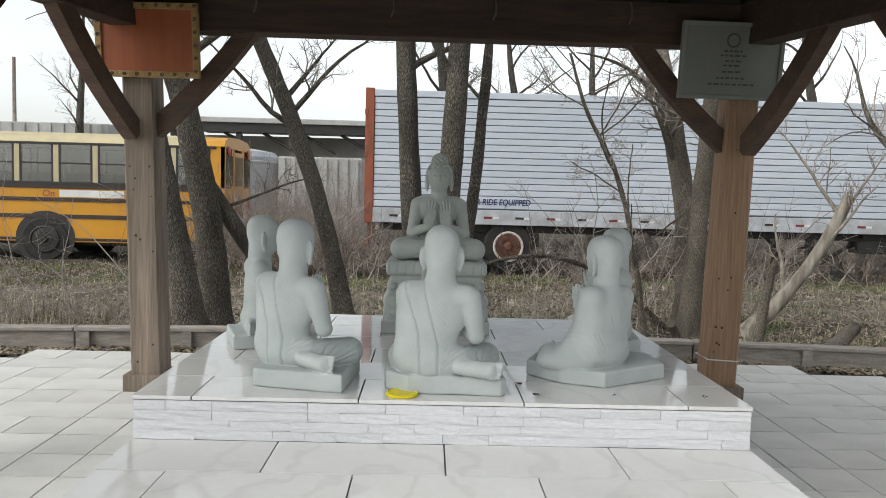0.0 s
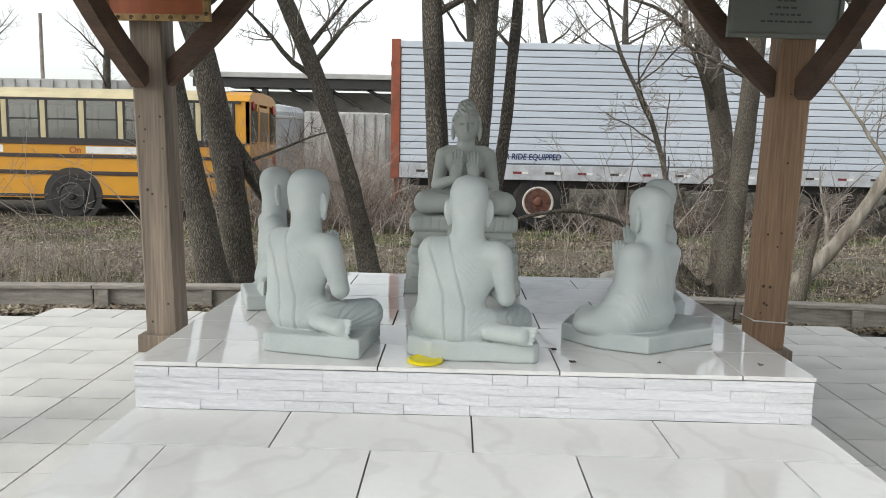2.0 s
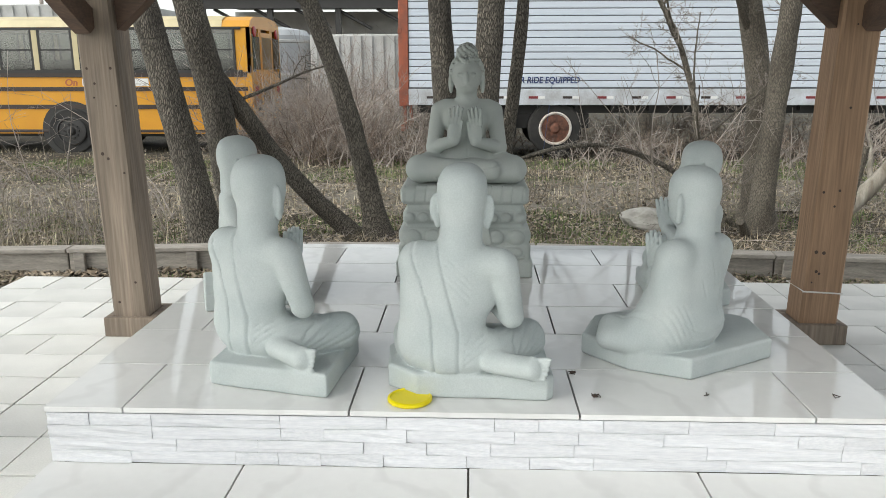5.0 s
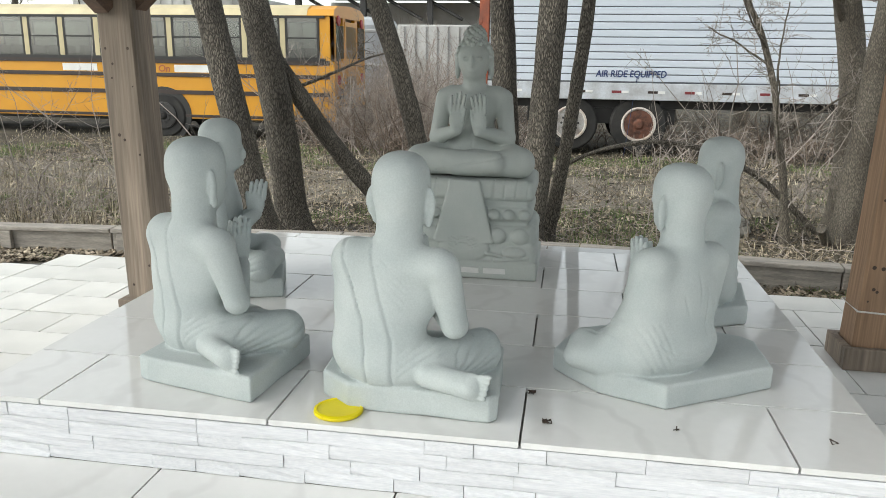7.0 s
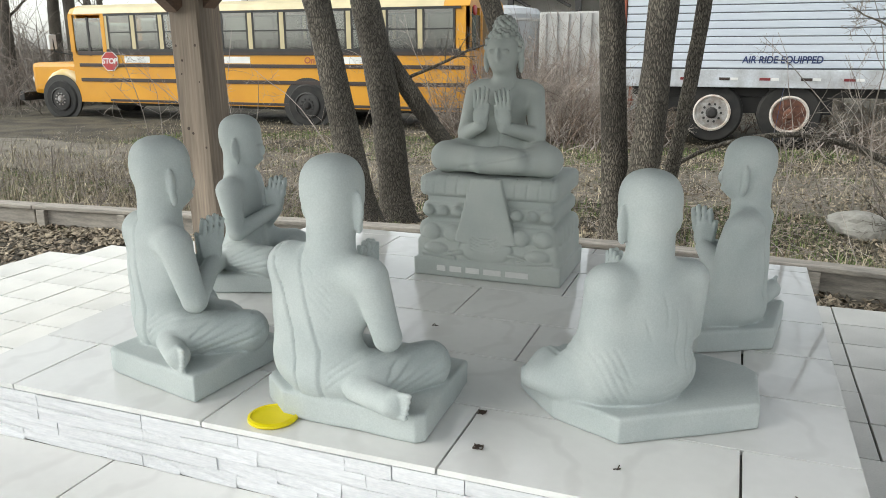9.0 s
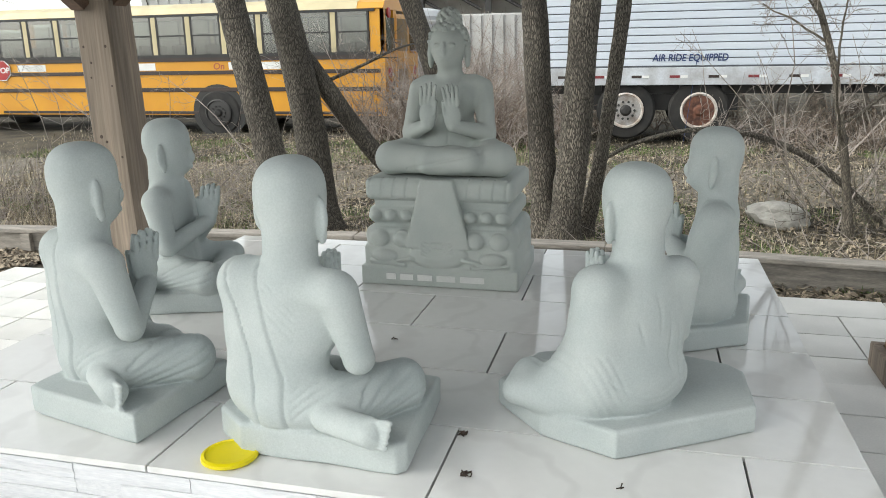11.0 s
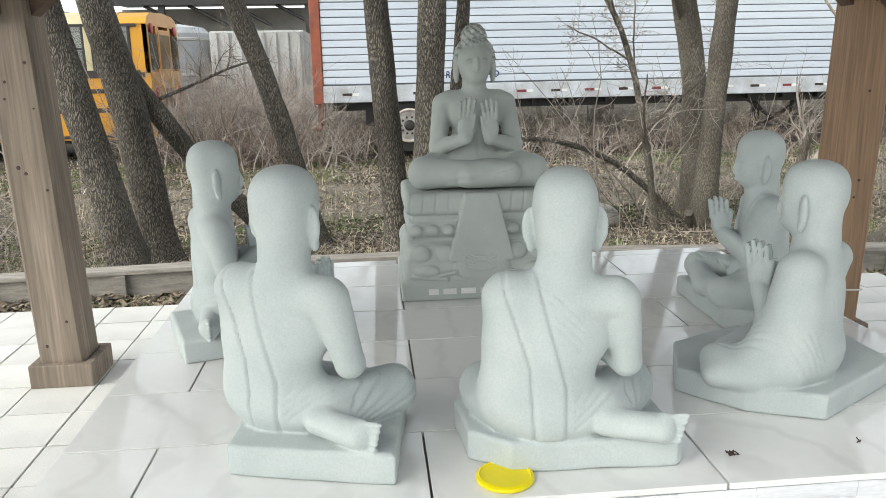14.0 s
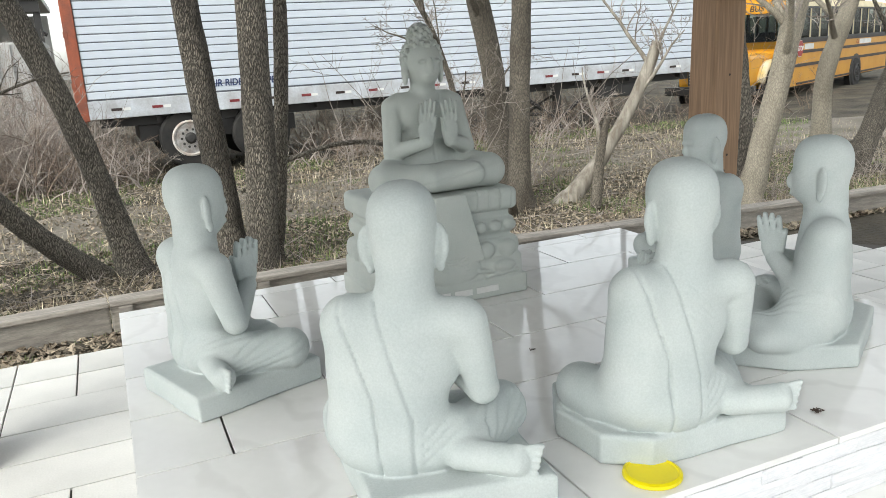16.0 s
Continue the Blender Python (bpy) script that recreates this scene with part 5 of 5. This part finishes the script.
def tree(name, label, pts, material, limbs, reach, seed, crown_up=0.3, flare=1.45, category="tree", start=0.45, group="bare trees at the bed"):
    """A bare tree: a flared trunk, limbs, and a crown of twigs."""
    rng = random.Random(seed)
    t = thing(name, label, category, group=group)
    (x0, y0, z0, r0), (x1, y1, z1, r1) = pts[:2]
    foot = ground_z(x0, y0)
    slope = (foot - z0) / (z1 - z0)
    pts = [(x0 + (x1 - x0) * slope, y0 + (y1 - y0) * slope, foot, r0)] + pts[1:]
    trunk = smooth_chain(pts, 26, 0.03, rng)
    trunk[0] = (*trunk[0][:3], trunk[0][3] * flare)
    trunk[1] = (*trunk[1][:3], trunk[1][3] * (1 + (flare - 1) * 0.45))
    trunk.insert(0, (trunk[0][0], trunk[0][1], trunk[0][2] - 0.25, trunk[0][3] * 1.15))
    v, f = tubes([trunk], 18)
    v = [(x + 0.012 * noise.noise((x * 9, y * 9, z * 3)), y + 0.012 * noise.noise((x * 9 + 5, y * 9, z * 3)), z) for x, y, z in v]
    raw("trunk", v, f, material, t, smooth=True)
    for k in range(limbs):
        i = int((start + (0.97 - start) * (k + rng.random()) / limbs) * (len(trunk) - 1))
        x, y, z, r = trunk[i]
        a = rng.uniform(0, 2 * math.pi)
        d = (math.cos(a), math.sin(a) * 0.8, 0.45 + crown_up)
        l = reach * rng.uniform(0.6, 1.1)
        rr = min(r * 0.4, 0.05)
        c = wander((x, y, z), d, l, rr, 0.006, 9, 0.16, rng, 0.04)
        v, f = tubes([c], 7)
        limb = raw("limb", v, f, material, t, smooth=True)
        tw = sprays(c, 9, l * 0.5, rng, 3, 0.28, crown_up)
        v, f = tubes(tw, 3, False)
        raw("twig_spray", v, f, TWIG, limb, kind="stuff")
    return t


TALL = "tall bare tree with dark furrowed bark beside the bed"
tree("tree", TALL, [(-2.33, 4.85, -0.40, 0.145), (-2.56, 4.85, 0.76, 0.125), (-2.74, 4.85, 1.6, 0.12), (-3.12, 4.9, 3.2, 0.10), (-3.4, 5.1, 5.4, 0.07)], BARK, 6, 2.0, 11, start=0.6)
tree("tree", TALL, [(-2.25, 5.4, -0.40, 0.16), (-2.35, 5.4, 0.65, 0.145), (-2.60, 5.4, 1.86, 0.13), (-3.0, 5.5, 3.3, 0.11), (-3.2, 5.7, 5.5, 0.06)], BARK, 6, 2.0, 12, start=0.6)
tree("tree", "leaning bare tree with a knotted greyish trunk", [(-0.98, 5.98, -0.42, 0.125), (-1.13, 5.98, 0.3, 0.10), (-1.32, 5.98, 1.0, 0.095), (-1.60, 5.98, 1.8, 0.09), (-1.98, 5.98, 2.69, 0.08), (-2.4, 6.1, 3.6, 0.06)], BARK, 7, 1.5, 13, start=0.55)
tree("tree", "bare tree with straight dark trunk behind the pedestal", [(-0.16, 5.54, -0.42, 0.125), (-0.24, 5.54, 0.69, 0.112), (-0.30, 5.54, 1.66, 0.108), (-0.38, 5.54, 3.2, 0.095), (-0.4, 5.7, 5.2, 0.06)], BARK, 5, 1.8, 14, start=0.62)
tree("tree", "bare tree with straight dark trunk behind the pedestal", [(0.02, 5.3, -0.38, 0.135), (0.10, 5.3, 0.4, 0.125), (0.16, 5.3, 1.62, 0.115), (0.23, 5.3, 3.0, 0.10), (0.35, 5.3, 5.0, 0.06)], BARK, 5, 1.8, 15, start=0.62)
tree("tree", "slim leaning bare tree beside thicker trunks", [(0.20, 5.6, -0.40, 0.075), (0.29, 5.6, 0.14, 0.065), (0.42, 5.6, 1.2, 0.06), (0.52, 5.6, 2.56, 0.05), (0.62, 5.6, 4.0, 0.03)], BARK, 4, 1.2, 16, start=0.6)
tree("tree", "bare twin-stemmed tree with pale split bark", [(3.28, 7.1, -0.42, 0.18), (3.22, 7.1, 0.5, 0.135), (3.12, 7.1, 1.3, 0.13), (2.86, 7.1, 2.5, 0.115), (2.4, 7.2, 4.6, 0.07)], BARK_PALE, 7, 1.8, 17, start=0.5)
tree("tree", "bare twin-stemmed tree with pale split bark", [(3.04, 6.3, -0.42, 0.14), (3.07, 6.3, 0.5, 0.11), (3.12, 6.3, 1.3, 0.105), (3.2, 6.3, 2.6, 0.09), (3.35, 6.3, 4.4, 0.05)], BARK_PALE, 6, 1.6, 18, start=0.5)
tree("sapling", "thin pale sapling arching over with fine branches", [(2.42, 6.1, -0.42, 0.04), (2.33, 6.1, 0.2, 0.034), (2.08, 6.1, 1.24, 0.028), (1.69, 6.1, 2.0, 0.022), (1.47, 6.1, 2.65, 0.013)], BARK_PALE, 12, 1.3, 19, 0.1, category="sapling", start=0.3)
tree("tree", "broken leaning dead tree with pale stripped trunk", [(3.66, 6.3, -0.55, 0.115), (4.08, 6.25, -0.10, 0.08), (4.42, 6.2, 0.40, 0.07), (4.62, 6.15, 0.80, 0.068), (4.74, 6.1, 1.14, 0.06)], STRIPPED, 4, 1.2, 20, 0.5, start=0.3)
tree("tree", "bare tree with crooked trunk near the edging", [(4.95, 5.0, -0.36, 0.15), (4.85, 5.0, 0.6, 0.125), (4.75, 5.0, 1.6, 0.11), (4.8, 5.0, 3.6, 0.07)], BARK, 6, 1.6, 21, start=0.55)
tree("tree", "smooth pale bare tree leaning by the edging", [(4.36, 4.3, -0.32, 0.12), (4.48, 4.3, 0.15, 0.105), (4.62, 4.3, 0.6, 0.10), (4.84, 4.3, 1.43, 0.095), (5.2, 4.3, 3.0, 0.06)], BARK_SMOOTH, 6, 1.5, 22, start=0.6)
tree("tree", "pale forked bare tree among the brush", [(7.26, 6.0, -0.42, 0.13), (7.24, 6.0, 0.6, 0.11), (7.6, 6.0, 1.5, 0.10), (8.1, 6.0, 3.2, 0.05)], BARK_SMOOTH, 7, 1.6, 23, start=0.5)
tree("tree", "dark bare tree leaning among the brush", [(6.75, 5.1, -0.40, 0.13), (7.1, 5.1, 0.3, 0.12), (7.6, 5.1, 1.4, 0.10), (8.2, 5.2, 3.0, 0.06)], BARK, 6, 1.6, 24, start=0.5)
# trunk leaning against the pair by the bus, and fallen limbs
lean = thing("fallen_tree", "dark fallen trunk leaning against a standing tree", "fallen tree")
v, f = tubes([smooth_chain([(-1.20, 6.0, -0.55, 0.105), (-1.55, 5.9, -0.2, 0.095), (-1.95, 5.75, 0.32, 0.09), (-2.36, 5.55, 1.01, 0.085), (-2.55, 5.5, 1.3, 0.07)], 20, 0.04, SMALL)], 14)
raw("stem", v, f, BARK, lean, smooth=True)
c = wander((-2.2, 5.6, 0.85), (0.9, 0, 0.35), 1.1, 0.018, 0.006, 8, 0.2, SMALL, 0.02)
v, f = tubes([c] + sprays(c, 6, 0.5, SMALL, 2), 6)
raw("dead_branch", v, f, BARK, lean)
arch = thing("fallen_branch", "long arching fallen branch resting on the ground", "fallen branch")
v, f = tubes([smooth_chain([(0.15, 6.88, -0.09, 0.02), (0.6, 6.84, 0.17, 0.022), (1.2, 6.78, 0.31, 0.025), (1.75, 6.73, 0.24, 0.029), (2.3, 6.68, -0.03, 0.031), (2.95, 6.62, -0.62, 0.035)], 22, 0.05, SMALL)], 9)
raw("stem", v, f, BARK, arch, smooth=True)
snag = thing("dead_snag", "short broken dead stem standing beside a fallen tree", "dead snag")
v, f = tubes([smooth_chain([(3.55, 5.6, -0.5, 0.06), (3.62, 5.62, 0.0, 0.05), (3.70, 5.6, 0.42, 0.03)], 10, 0.08, SMALL)], 9)
raw("stem", v, f, BARK_PALE, snag, smooth=True)
stump = thing("cut_stub", "sawn pale stub of a branch low on the tree", "stump")
v, f = tubes([[(2.86, 6.1, -0.62, 0.055), (2.72, 5.88, -0.42, 0.045), (2.66, 5.80, -0.34, 0.043)]], 12)
raw("stub", v, f, BARK_PALE, stump)
log = thing("fallen_log", "pale cut log lying behind the edging", "log")
v, f = tubes([smooth_chain([(3.3, 4.2, -0.38, 0.07), (3.7, 4.4, -0.32, 0.075), (4.1, 4.7, -0.15, 0.06)], 10, 0.06, SMALL)], 12)
raw("stem", v, f, BARK_PALE, log, smooth=True)

# ---- boulder ----
bm = bmesh.new()
bmesh.ops.create_icosphere(bm, subdivisions=3, radius=1)
for vtx in bm.verts:
    k = 1 + 0.28 * noise.noise(vtx.co * 1.3) + 0.08 * noise.noise(vtx.co * 4)
    vtx.co = Vector((vtx.co.x * 0.27 * k, vtx.co.y * 0.2 * k, max(vtx.co.z, -0.5) * 0.12 * k))
rock = part("boulder", bm, ROCK, label="low flat pale boulder lying in the leaf litter", smooth=False)
rock.matrix_basis = pose(1.95, 6.6, -0.50, 0, 0, -30) @ Matrix.Diagonal((1.15, 1.15, 1.2, 1))
tagged(rock, category="boulder")

# ---- brush, grass, litter ----


def scatter(name, label, category, material, chains, seg=3):
    v, f = tubes(chains, seg, False)
    return tagged(raw(name, v, f, material), label, category, kind="stuff")


def thicket(cx, cy, w, d, h, n, seed, r=0.006):
    rng = random.Random(seed)
    out = []
    for i in range(n):
        x, y = cx + rng.uniform(-w, w), cy + rng.uniform(-d, d)
        c = wander((x, y, ground_z(x, y) - 0.03), (rng.uniform(-0.8, 0.8), rng.uniform(-0.5, 0.5), 1), h * rng.uniform(0.4, 1.1), r * rng.uniform(0.6, 1.4), 0.0025, 7, 0.22, rng, -0.06)
        out.append(c)
        out += sprays(c, 5, h * 0.4, rng, 2, 0.3, 0.1, 0.6, 0.2)
    return out


scatter("brush", "low tangle of bare brown brambles by the trailer end", "brush", TWIG_RED, thicket(-2.7, 12.6, 1.6, 0.9, 1.5, 110, 31, 0.011) + thicket(-1.6, 12.3, 1.1, 0.4, 1.0, 60, 36, 0.009))
scatter("canes", "thick pale canes tangled under the trailer end", "canes", TWIG, thicket(-1.9, 11.9, 1.5, 0.5, 1.1, 45, 58, 0.018) + thicket(3.2, 12.3, 1.8, 0.4, 0.9, 40, 59, 0.014) + thicket(6.8, 12.2, 1.6, 0.4, 0.8, 30, 60, 0.014))
scatter("brush", "tall grey bare brush between the bus and the trailer", "brush", TWIG, thicket(-2.9, 13.2, 1.5, 0.9, 2.4, 110, 43, 0.012) + thicket(-3.6, 14.5, 1.6, 1.2, 2.6, 120, 44, 0.014) + thicket(-3.0, 17.5, 2.2, 1.0, 2.9, 120, 46, 0.016))
scatter("brush", "bare brown brush growing under the trailer", "brush", TWIG_RED, thicket(5.6, 12.6, 3.2, 0.5, 0.9, 120, 32, 0.007) + thicket(12, 12.4, 3.0, 0.6, 1.0, 60, 33, 0.008) + thicket(5.2, 15.9, 6.6, 0.5, 1.25, 300, 47, 0.010) + thicket(4.5, 13.9, 2.6, 0.6, 0.8, 130, 48, 0.008))
scatter("brush", "grey bare shrubs at the bed's far edge", "brush", TWIG, thicket(-4.6, 5.2, 1.6, 0.8, 0.75, 70, 34, 0.004) + thicket(-7.2, 5.5, 1.5, 0.8, 0.8, 40, 39, 0.004))
scatter("brush", "fine pale shoots in front of the trailer wheels", "brush", BARK_PALE, thicket(0.7, 8.2, 0.25, 0.3, 0.75, 9, 35, 0.006) + thicket(2.6, 6.2, 0.4, 0.3, 0.8, 16, 37, 0.006))
scatter("brush", "grey bare shrubs on the far side by the second bus", "brush", TWIG, thicket(6.2, 4.6, 1.8, 0.7, 0.7, 50, 38, 0.004))
scatter("brush", "grey bare brush behind the parked bus", "brush", TWIG, thicket(-19, 14.5, 2.5, 1.5, 2.2, 70, 45, 0.011) + thicket(-23, 18, 4.5, 1.5, 4.2, 260, 49, 0.03))
scatter("saplings", "thin upright bare saplings beside the bus", "saplings", TWIG, thicket(-4.4, 6.2, 1.5, 0.8, 2.3, 12, 40, 0.010) + thicket(4.6, 7.5, 2.5, 1.0, 2.6, 24, 41, 0.010) + thicket(1.9, 6.8, 0.9, 0.5, 2.3, 7, 42, 0.008))


def blades(name, label, material, n, seed, area, h, lean, keep=lambda x, y: True):
    rng = random.Random(seed)
    v, f = [], []
    while len(f) < n:
        x, y = rng.uniform(area[0], area[1]), area[2] + (area[3] - area[2]) * rng.random() ** 1.4
        if not keep(x, y):
            continue
        z = ground_z(x, y) - 0.01
        a, l = rng.uniform(0, 6.283), h * rng.uniform(0.4, 1.2)
        dx, dy = math.cos(a), math.sin(a)
        w = 0.003 + 0.0005 * y
        t = lean * rng.random()
        i = len(v)
        v += [(x - dy * w, y + dx * w, z), (x + dy * w, y - dx * w, z), (x + dx * l * t, y + dy * l * t, z + l * (1 - 0.55 * t))]
        f.append((i, i + 1, i + 2))
    tagged(raw(name, v, f, material), label, "grass", kind="stuff")


def patchy(x, y):
    return noise.noise((x * 0.5, y * 0.6, 9)) > -0.05 and not (7.4 < y < 10.0 and noise.noise((x, y * 2, 3)) < 0.25)


blades("dry_grass", "pale dry grass and stalks over the ground", STRAW, 34000, 51, (-12, 12, 3.6, 15), 0.10, 1.7)
blades("flattened_straw", "flattened bright straw lying over the soil", STRAW, 22000, 56, (-10, 10, 3.55, 12), 0.20, 1.8)
blades("tall_dry_grass", "tall dry straw tufts", STRAW, 2600, 52, (-10, -2.8, 4.2, 8), 0.42, 1.0)
blades("low_greens", "low green weeds sprouting along the timber edging", GRASS, 9000, 57, (-4.5, 5.5, 2.96, 3.36), 0.055, 1.6, lambda x, y: noise.noise((x * 1.3, y * 2.0, 5)) > -0.02)
blades("green_grass", "thin spring grass sprouting through litter", GRASS, 60000, 53, (-11, 12, 3.5, 13), 0.10, 1.2, patchy)


def leaf_litter(n, seed):
    rng = random.Random(seed)
    v, f = [], []
    for k in range(n + 9000):
        y = 2.9 + 10.5 * rng.random() ** 1.7
        x = rng.uniform(-9, 9) * (0.6 + 0.04 * y)
        if k >= n:
            y = rng.uniform(0.2, 3.5)
            x = -3.3 - 0.25 * (1.9 - y if y < 1.9 else 0) + 0.5 * max(0, y - 2.65) - 3.2 * rng.random() ** 1.5
        s = rng.uniform(0.014, 0.034)
        c = Vector((x, y, ground_z(x, y) + 0.006 + 0.02 * rng.random()))
        m = Euler((rng.uniform(-0.6, 0.6), rng.uniform(-0.6, 0.6), rng.uniform(0, 6.28))).to_matrix()
        i = len(v)
        for px, py, pz in ((-1, 0, 0.2), (-0.2, -0.6, 0), (1, 0, 0.3), (-0.2, 0.6, 0)):
            q = c + m @ Vector((px, py, pz)) * s
            v.append(tuple(q))
        f += [(i, i + 1, i + 2), (i, i + 2, i + 3)]
    tagged(raw("leaf_litter", v, f, LEAF), "brown dead leaves strewn over the bed", "leaf litter", kind="stuff")


leaf_litter(75000, 54)
rng = random.Random(55)
scatter("fallen_twigs", "thin fallen twigs lying on the ground", "twigs", TWIG, [wander((x, y, ground_z(x, y) + 0.02), (rng.uniform(-1, 1), rng.uniform(-1, 1), 0.05), rng.uniform(0.15, 0.7), 0.004, 0.0015, 5, 0.2, rng, 0.0) for x, y in ((rng.uniform(-9, 9), 3.6 + 8 * rng.random()) for k in range(3000))])

# ---- background ----


def shed():
    t = thing("open_shed", "long pale open-sided shed with flat dark roof", "shed")
    bm = bmesh.new()
    box(bm, (-10.2, 27.0, 3.55), (-2.2, 33.0, 3.75), 0.03)
    part("roof", bm, SHED, t)
    bm = bmesh.new()
    box(bm, (-10.1, 27.1, 3.2), (-2.3, 27.3, 3.55))
    part("fascia", bm, STEEL, t)
    for x in (-10.0, -7.5, -5.0, -2.5):
        bm = bmesh.new()
        box(bm, (x, 27.2, -0.7), (x + 0.2, 27.4, 3.25))
        part("post", bm, STEEL, t)
    for k in range(5):
        bm = bmesh.new()
        cyl(bm, (-9.5 + 1.5 * k, 27.4, 3.2), (-8.2 + 1.5 * k, 27.4, 2.5), 0.06, seg=6)
        part("strut", bm, STEEL, t)
    bm = bmesh.new()
    box(bm, (-10.1, 32.0, -0.7), (-2.3, 32.2, 3.4))
    part("back_wall", bm, SHED, t)


shed()


def block(name, label, lo, hi, material, ribs=0):
    t = thing(name, label, name.split("_")[-1])
    bm = bmesh.new()
    box(bm, lo, hi, 0.04)
    part("wall", bm, material, t)
    for k in range(ribs):
        x = lo[0] + (hi[0] - lo[0]) * (k + 0.5) / ribs
        bm = bmesh.new()
        box(bm, (x - 0.05, lo[1] - 0.05, lo[2]), (x + 0.05, lo[1] + 0.02, hi[2] - 0.05))
        part("wall_rib", bm, material, t)
    return t


block("storage_building", "low pale grey building beyond the bus", (-21, 30, -0.7), (-13.5, 36, 3.6), SHED, 14)
block("white_container", "weathered white box body standing behind the bus", (-4.4, 19.6, -0.6), (-2.0, 22.5, 2.0), SHED, 8)


def tank():
    t = thing("white_tank", "white cylindrical tank standing behind the school bus", "tank")
    bm = bmesh.new()
    lathe(bm, [(0.95, 0.0), (1.02, 0.1), (1.02, 2.6), (0.9, 2.75), (0.3, 2.85)], 32, pose(-5.6, 20.5, -0.62))
    part("shell", bm, TANK, t, smooth=False)
    for z in (0.6, 1.5, 2.4):
        bm = bmesh.new()
        lathe(bm, [(1.02, 0), (1.045, 0.02), (1.045, 0.07), (1.02, 0.09)], 32, pose(-5.6, 20.5, -0.62 + z))
        part("band", bm, SHED, t)


tank()
pole = thing("utility_pole", "tall thin grey utility pole in the distance", "pole")
bm = bmesh.new()
cyl(bm, (-17.9, 31, -0.7), (-17.9, 31, 6.4), 0.10, 0.07, 10)
part("shaft", bm, TWIG, pole)


def far_trees():
    rng = random.Random(61)
    for k in range(20):
        x = (-19.2, -20.6, -18.4, -23, -32, -26, -20, -27, -14.5, 0.5, 3.2, 5.2, 8.0, 11.5, 15, 18, 21, 25, 30, 36)[k]
        y = rng.uniform(19, 27) if x > 0 else rng.uniform(22, 34) if k > 3 else rng.uniform(16, 19)
        hgt = rng.uniform(6.5, 9.5)
        s = rng.uniform(-0.8, 0.8)
        tree("tree", "bare grey tree standing behind the yard", [(x, y, -0.6, 0.2), (x + s * 0.3, y, hgt * 0.35, 0.16), (x + s, y, hgt * 0.7, 0.10), (x + s * 1.3, y, hgt, 0.04)], BARK, 9, 3.0, 70 + k, start=0.3, group="far bare trees")


far_trees()

# ---- paving ----


def paving():
    """Pavers in rows across a plaza with clipped corners; the nearest are single pieces, the rest joined."""
    ground = thing("pavement", "pale grey concrete pavers laid in rows round the platform", "pavement", kind="structure")
    outline = [(-2.5, 2.92), (2.5, 2.90), (3.1, 2.45), (3.7, 1.5), (4.3, -0.5), (4.6, -7.5), (-4.6, -7.5), (-4.2, -0.5), (-3.5, 1.9), (-3.1, 2.65)]
    bm = bmesh.new()
    prism(bm, outline, PAVE - 0.10, PAVE - 0.012)
    part("joint_bed", bm, SAND, ground)

    def inside(x, y):
        hit = False
        for (ax, ay), (bx, by) in zip(outline, outline[1:] + outline[:1]):
            if (ay > y) != (by > y) and x < (bx - ax) * (y - ay) / (by - ay) + ax:
                hit = not hit
        return hit
    shapes = {}
    rest_v, rest_f = [], []
    rng = random.Random(91)
    singles = 0
    y, r = 2.92, 0
    while y > -7.4:
        y1, y0 = y, y - 0.271
        x = -1.305 - 0.262 * 13
        while x < 4.7:
            w = 0.524 if rng.random() < 0.22 else 0.262
            x0, x1 = x, x + w
            x += w
            cx, cy = (x0 + x1) / 2, (y0 + y1) / 2
            if abs(cx) < HALF_W - 0.26 and -0.55 < cy < BACK - 0.16 or not inside(cx, cy):
                continue
            g = 0.0038
            z = PAVE + rng.uniform(-0.002, 0.002)
            if cy > -0.6 and singles < 300:
                if w not in shapes:
                    b = bmesh.new()
                    box(b, (-w / 2 + g, -0.1355 + g, -0.03), (w / 2 - g, 0.1355 - g, 0), 0.0015)
                    ob = part("paver", b, PAVER, ground)
                    shapes[w] = ob.data
                else:
                    ob = new("paver", shapes[w])
                    ob.parent = ground
                ob.location = (cx, cy, z)
                ob.rotation_euler = (rng.uniform(-0.003, 0.003), rng.uniform(-0.003, 0.003), rng.uniform(-0.004, 0.004))
                singles += 1
            else:
                i = len(rest_v)
                a, b2, c, d = x0 + g, x1 - g, y0 + g, y1 - g
                rest_v += [(a, c, z - 0.03), (b2, c, z - 0.03), (b2, d, z - 0.03), (a, d, z - 0.03), (a, c, z), (b2, c, z), (b2, d, z), (a, d, z)]
                rest_f += [(i + 4, i + 5, i + 6, i + 7), (i, i + 1, i + 5, i + 4), (i + 1, i + 2, i + 6, i + 5), (i + 2, i + 3, i + 7, i + 6), (i + 3, i, i + 4, i + 7)]
        y, r = y - 0.271, r + 1
    raw("pavers", rest_v, rest_f, PAVER, ground, kind="stuff")


paving()
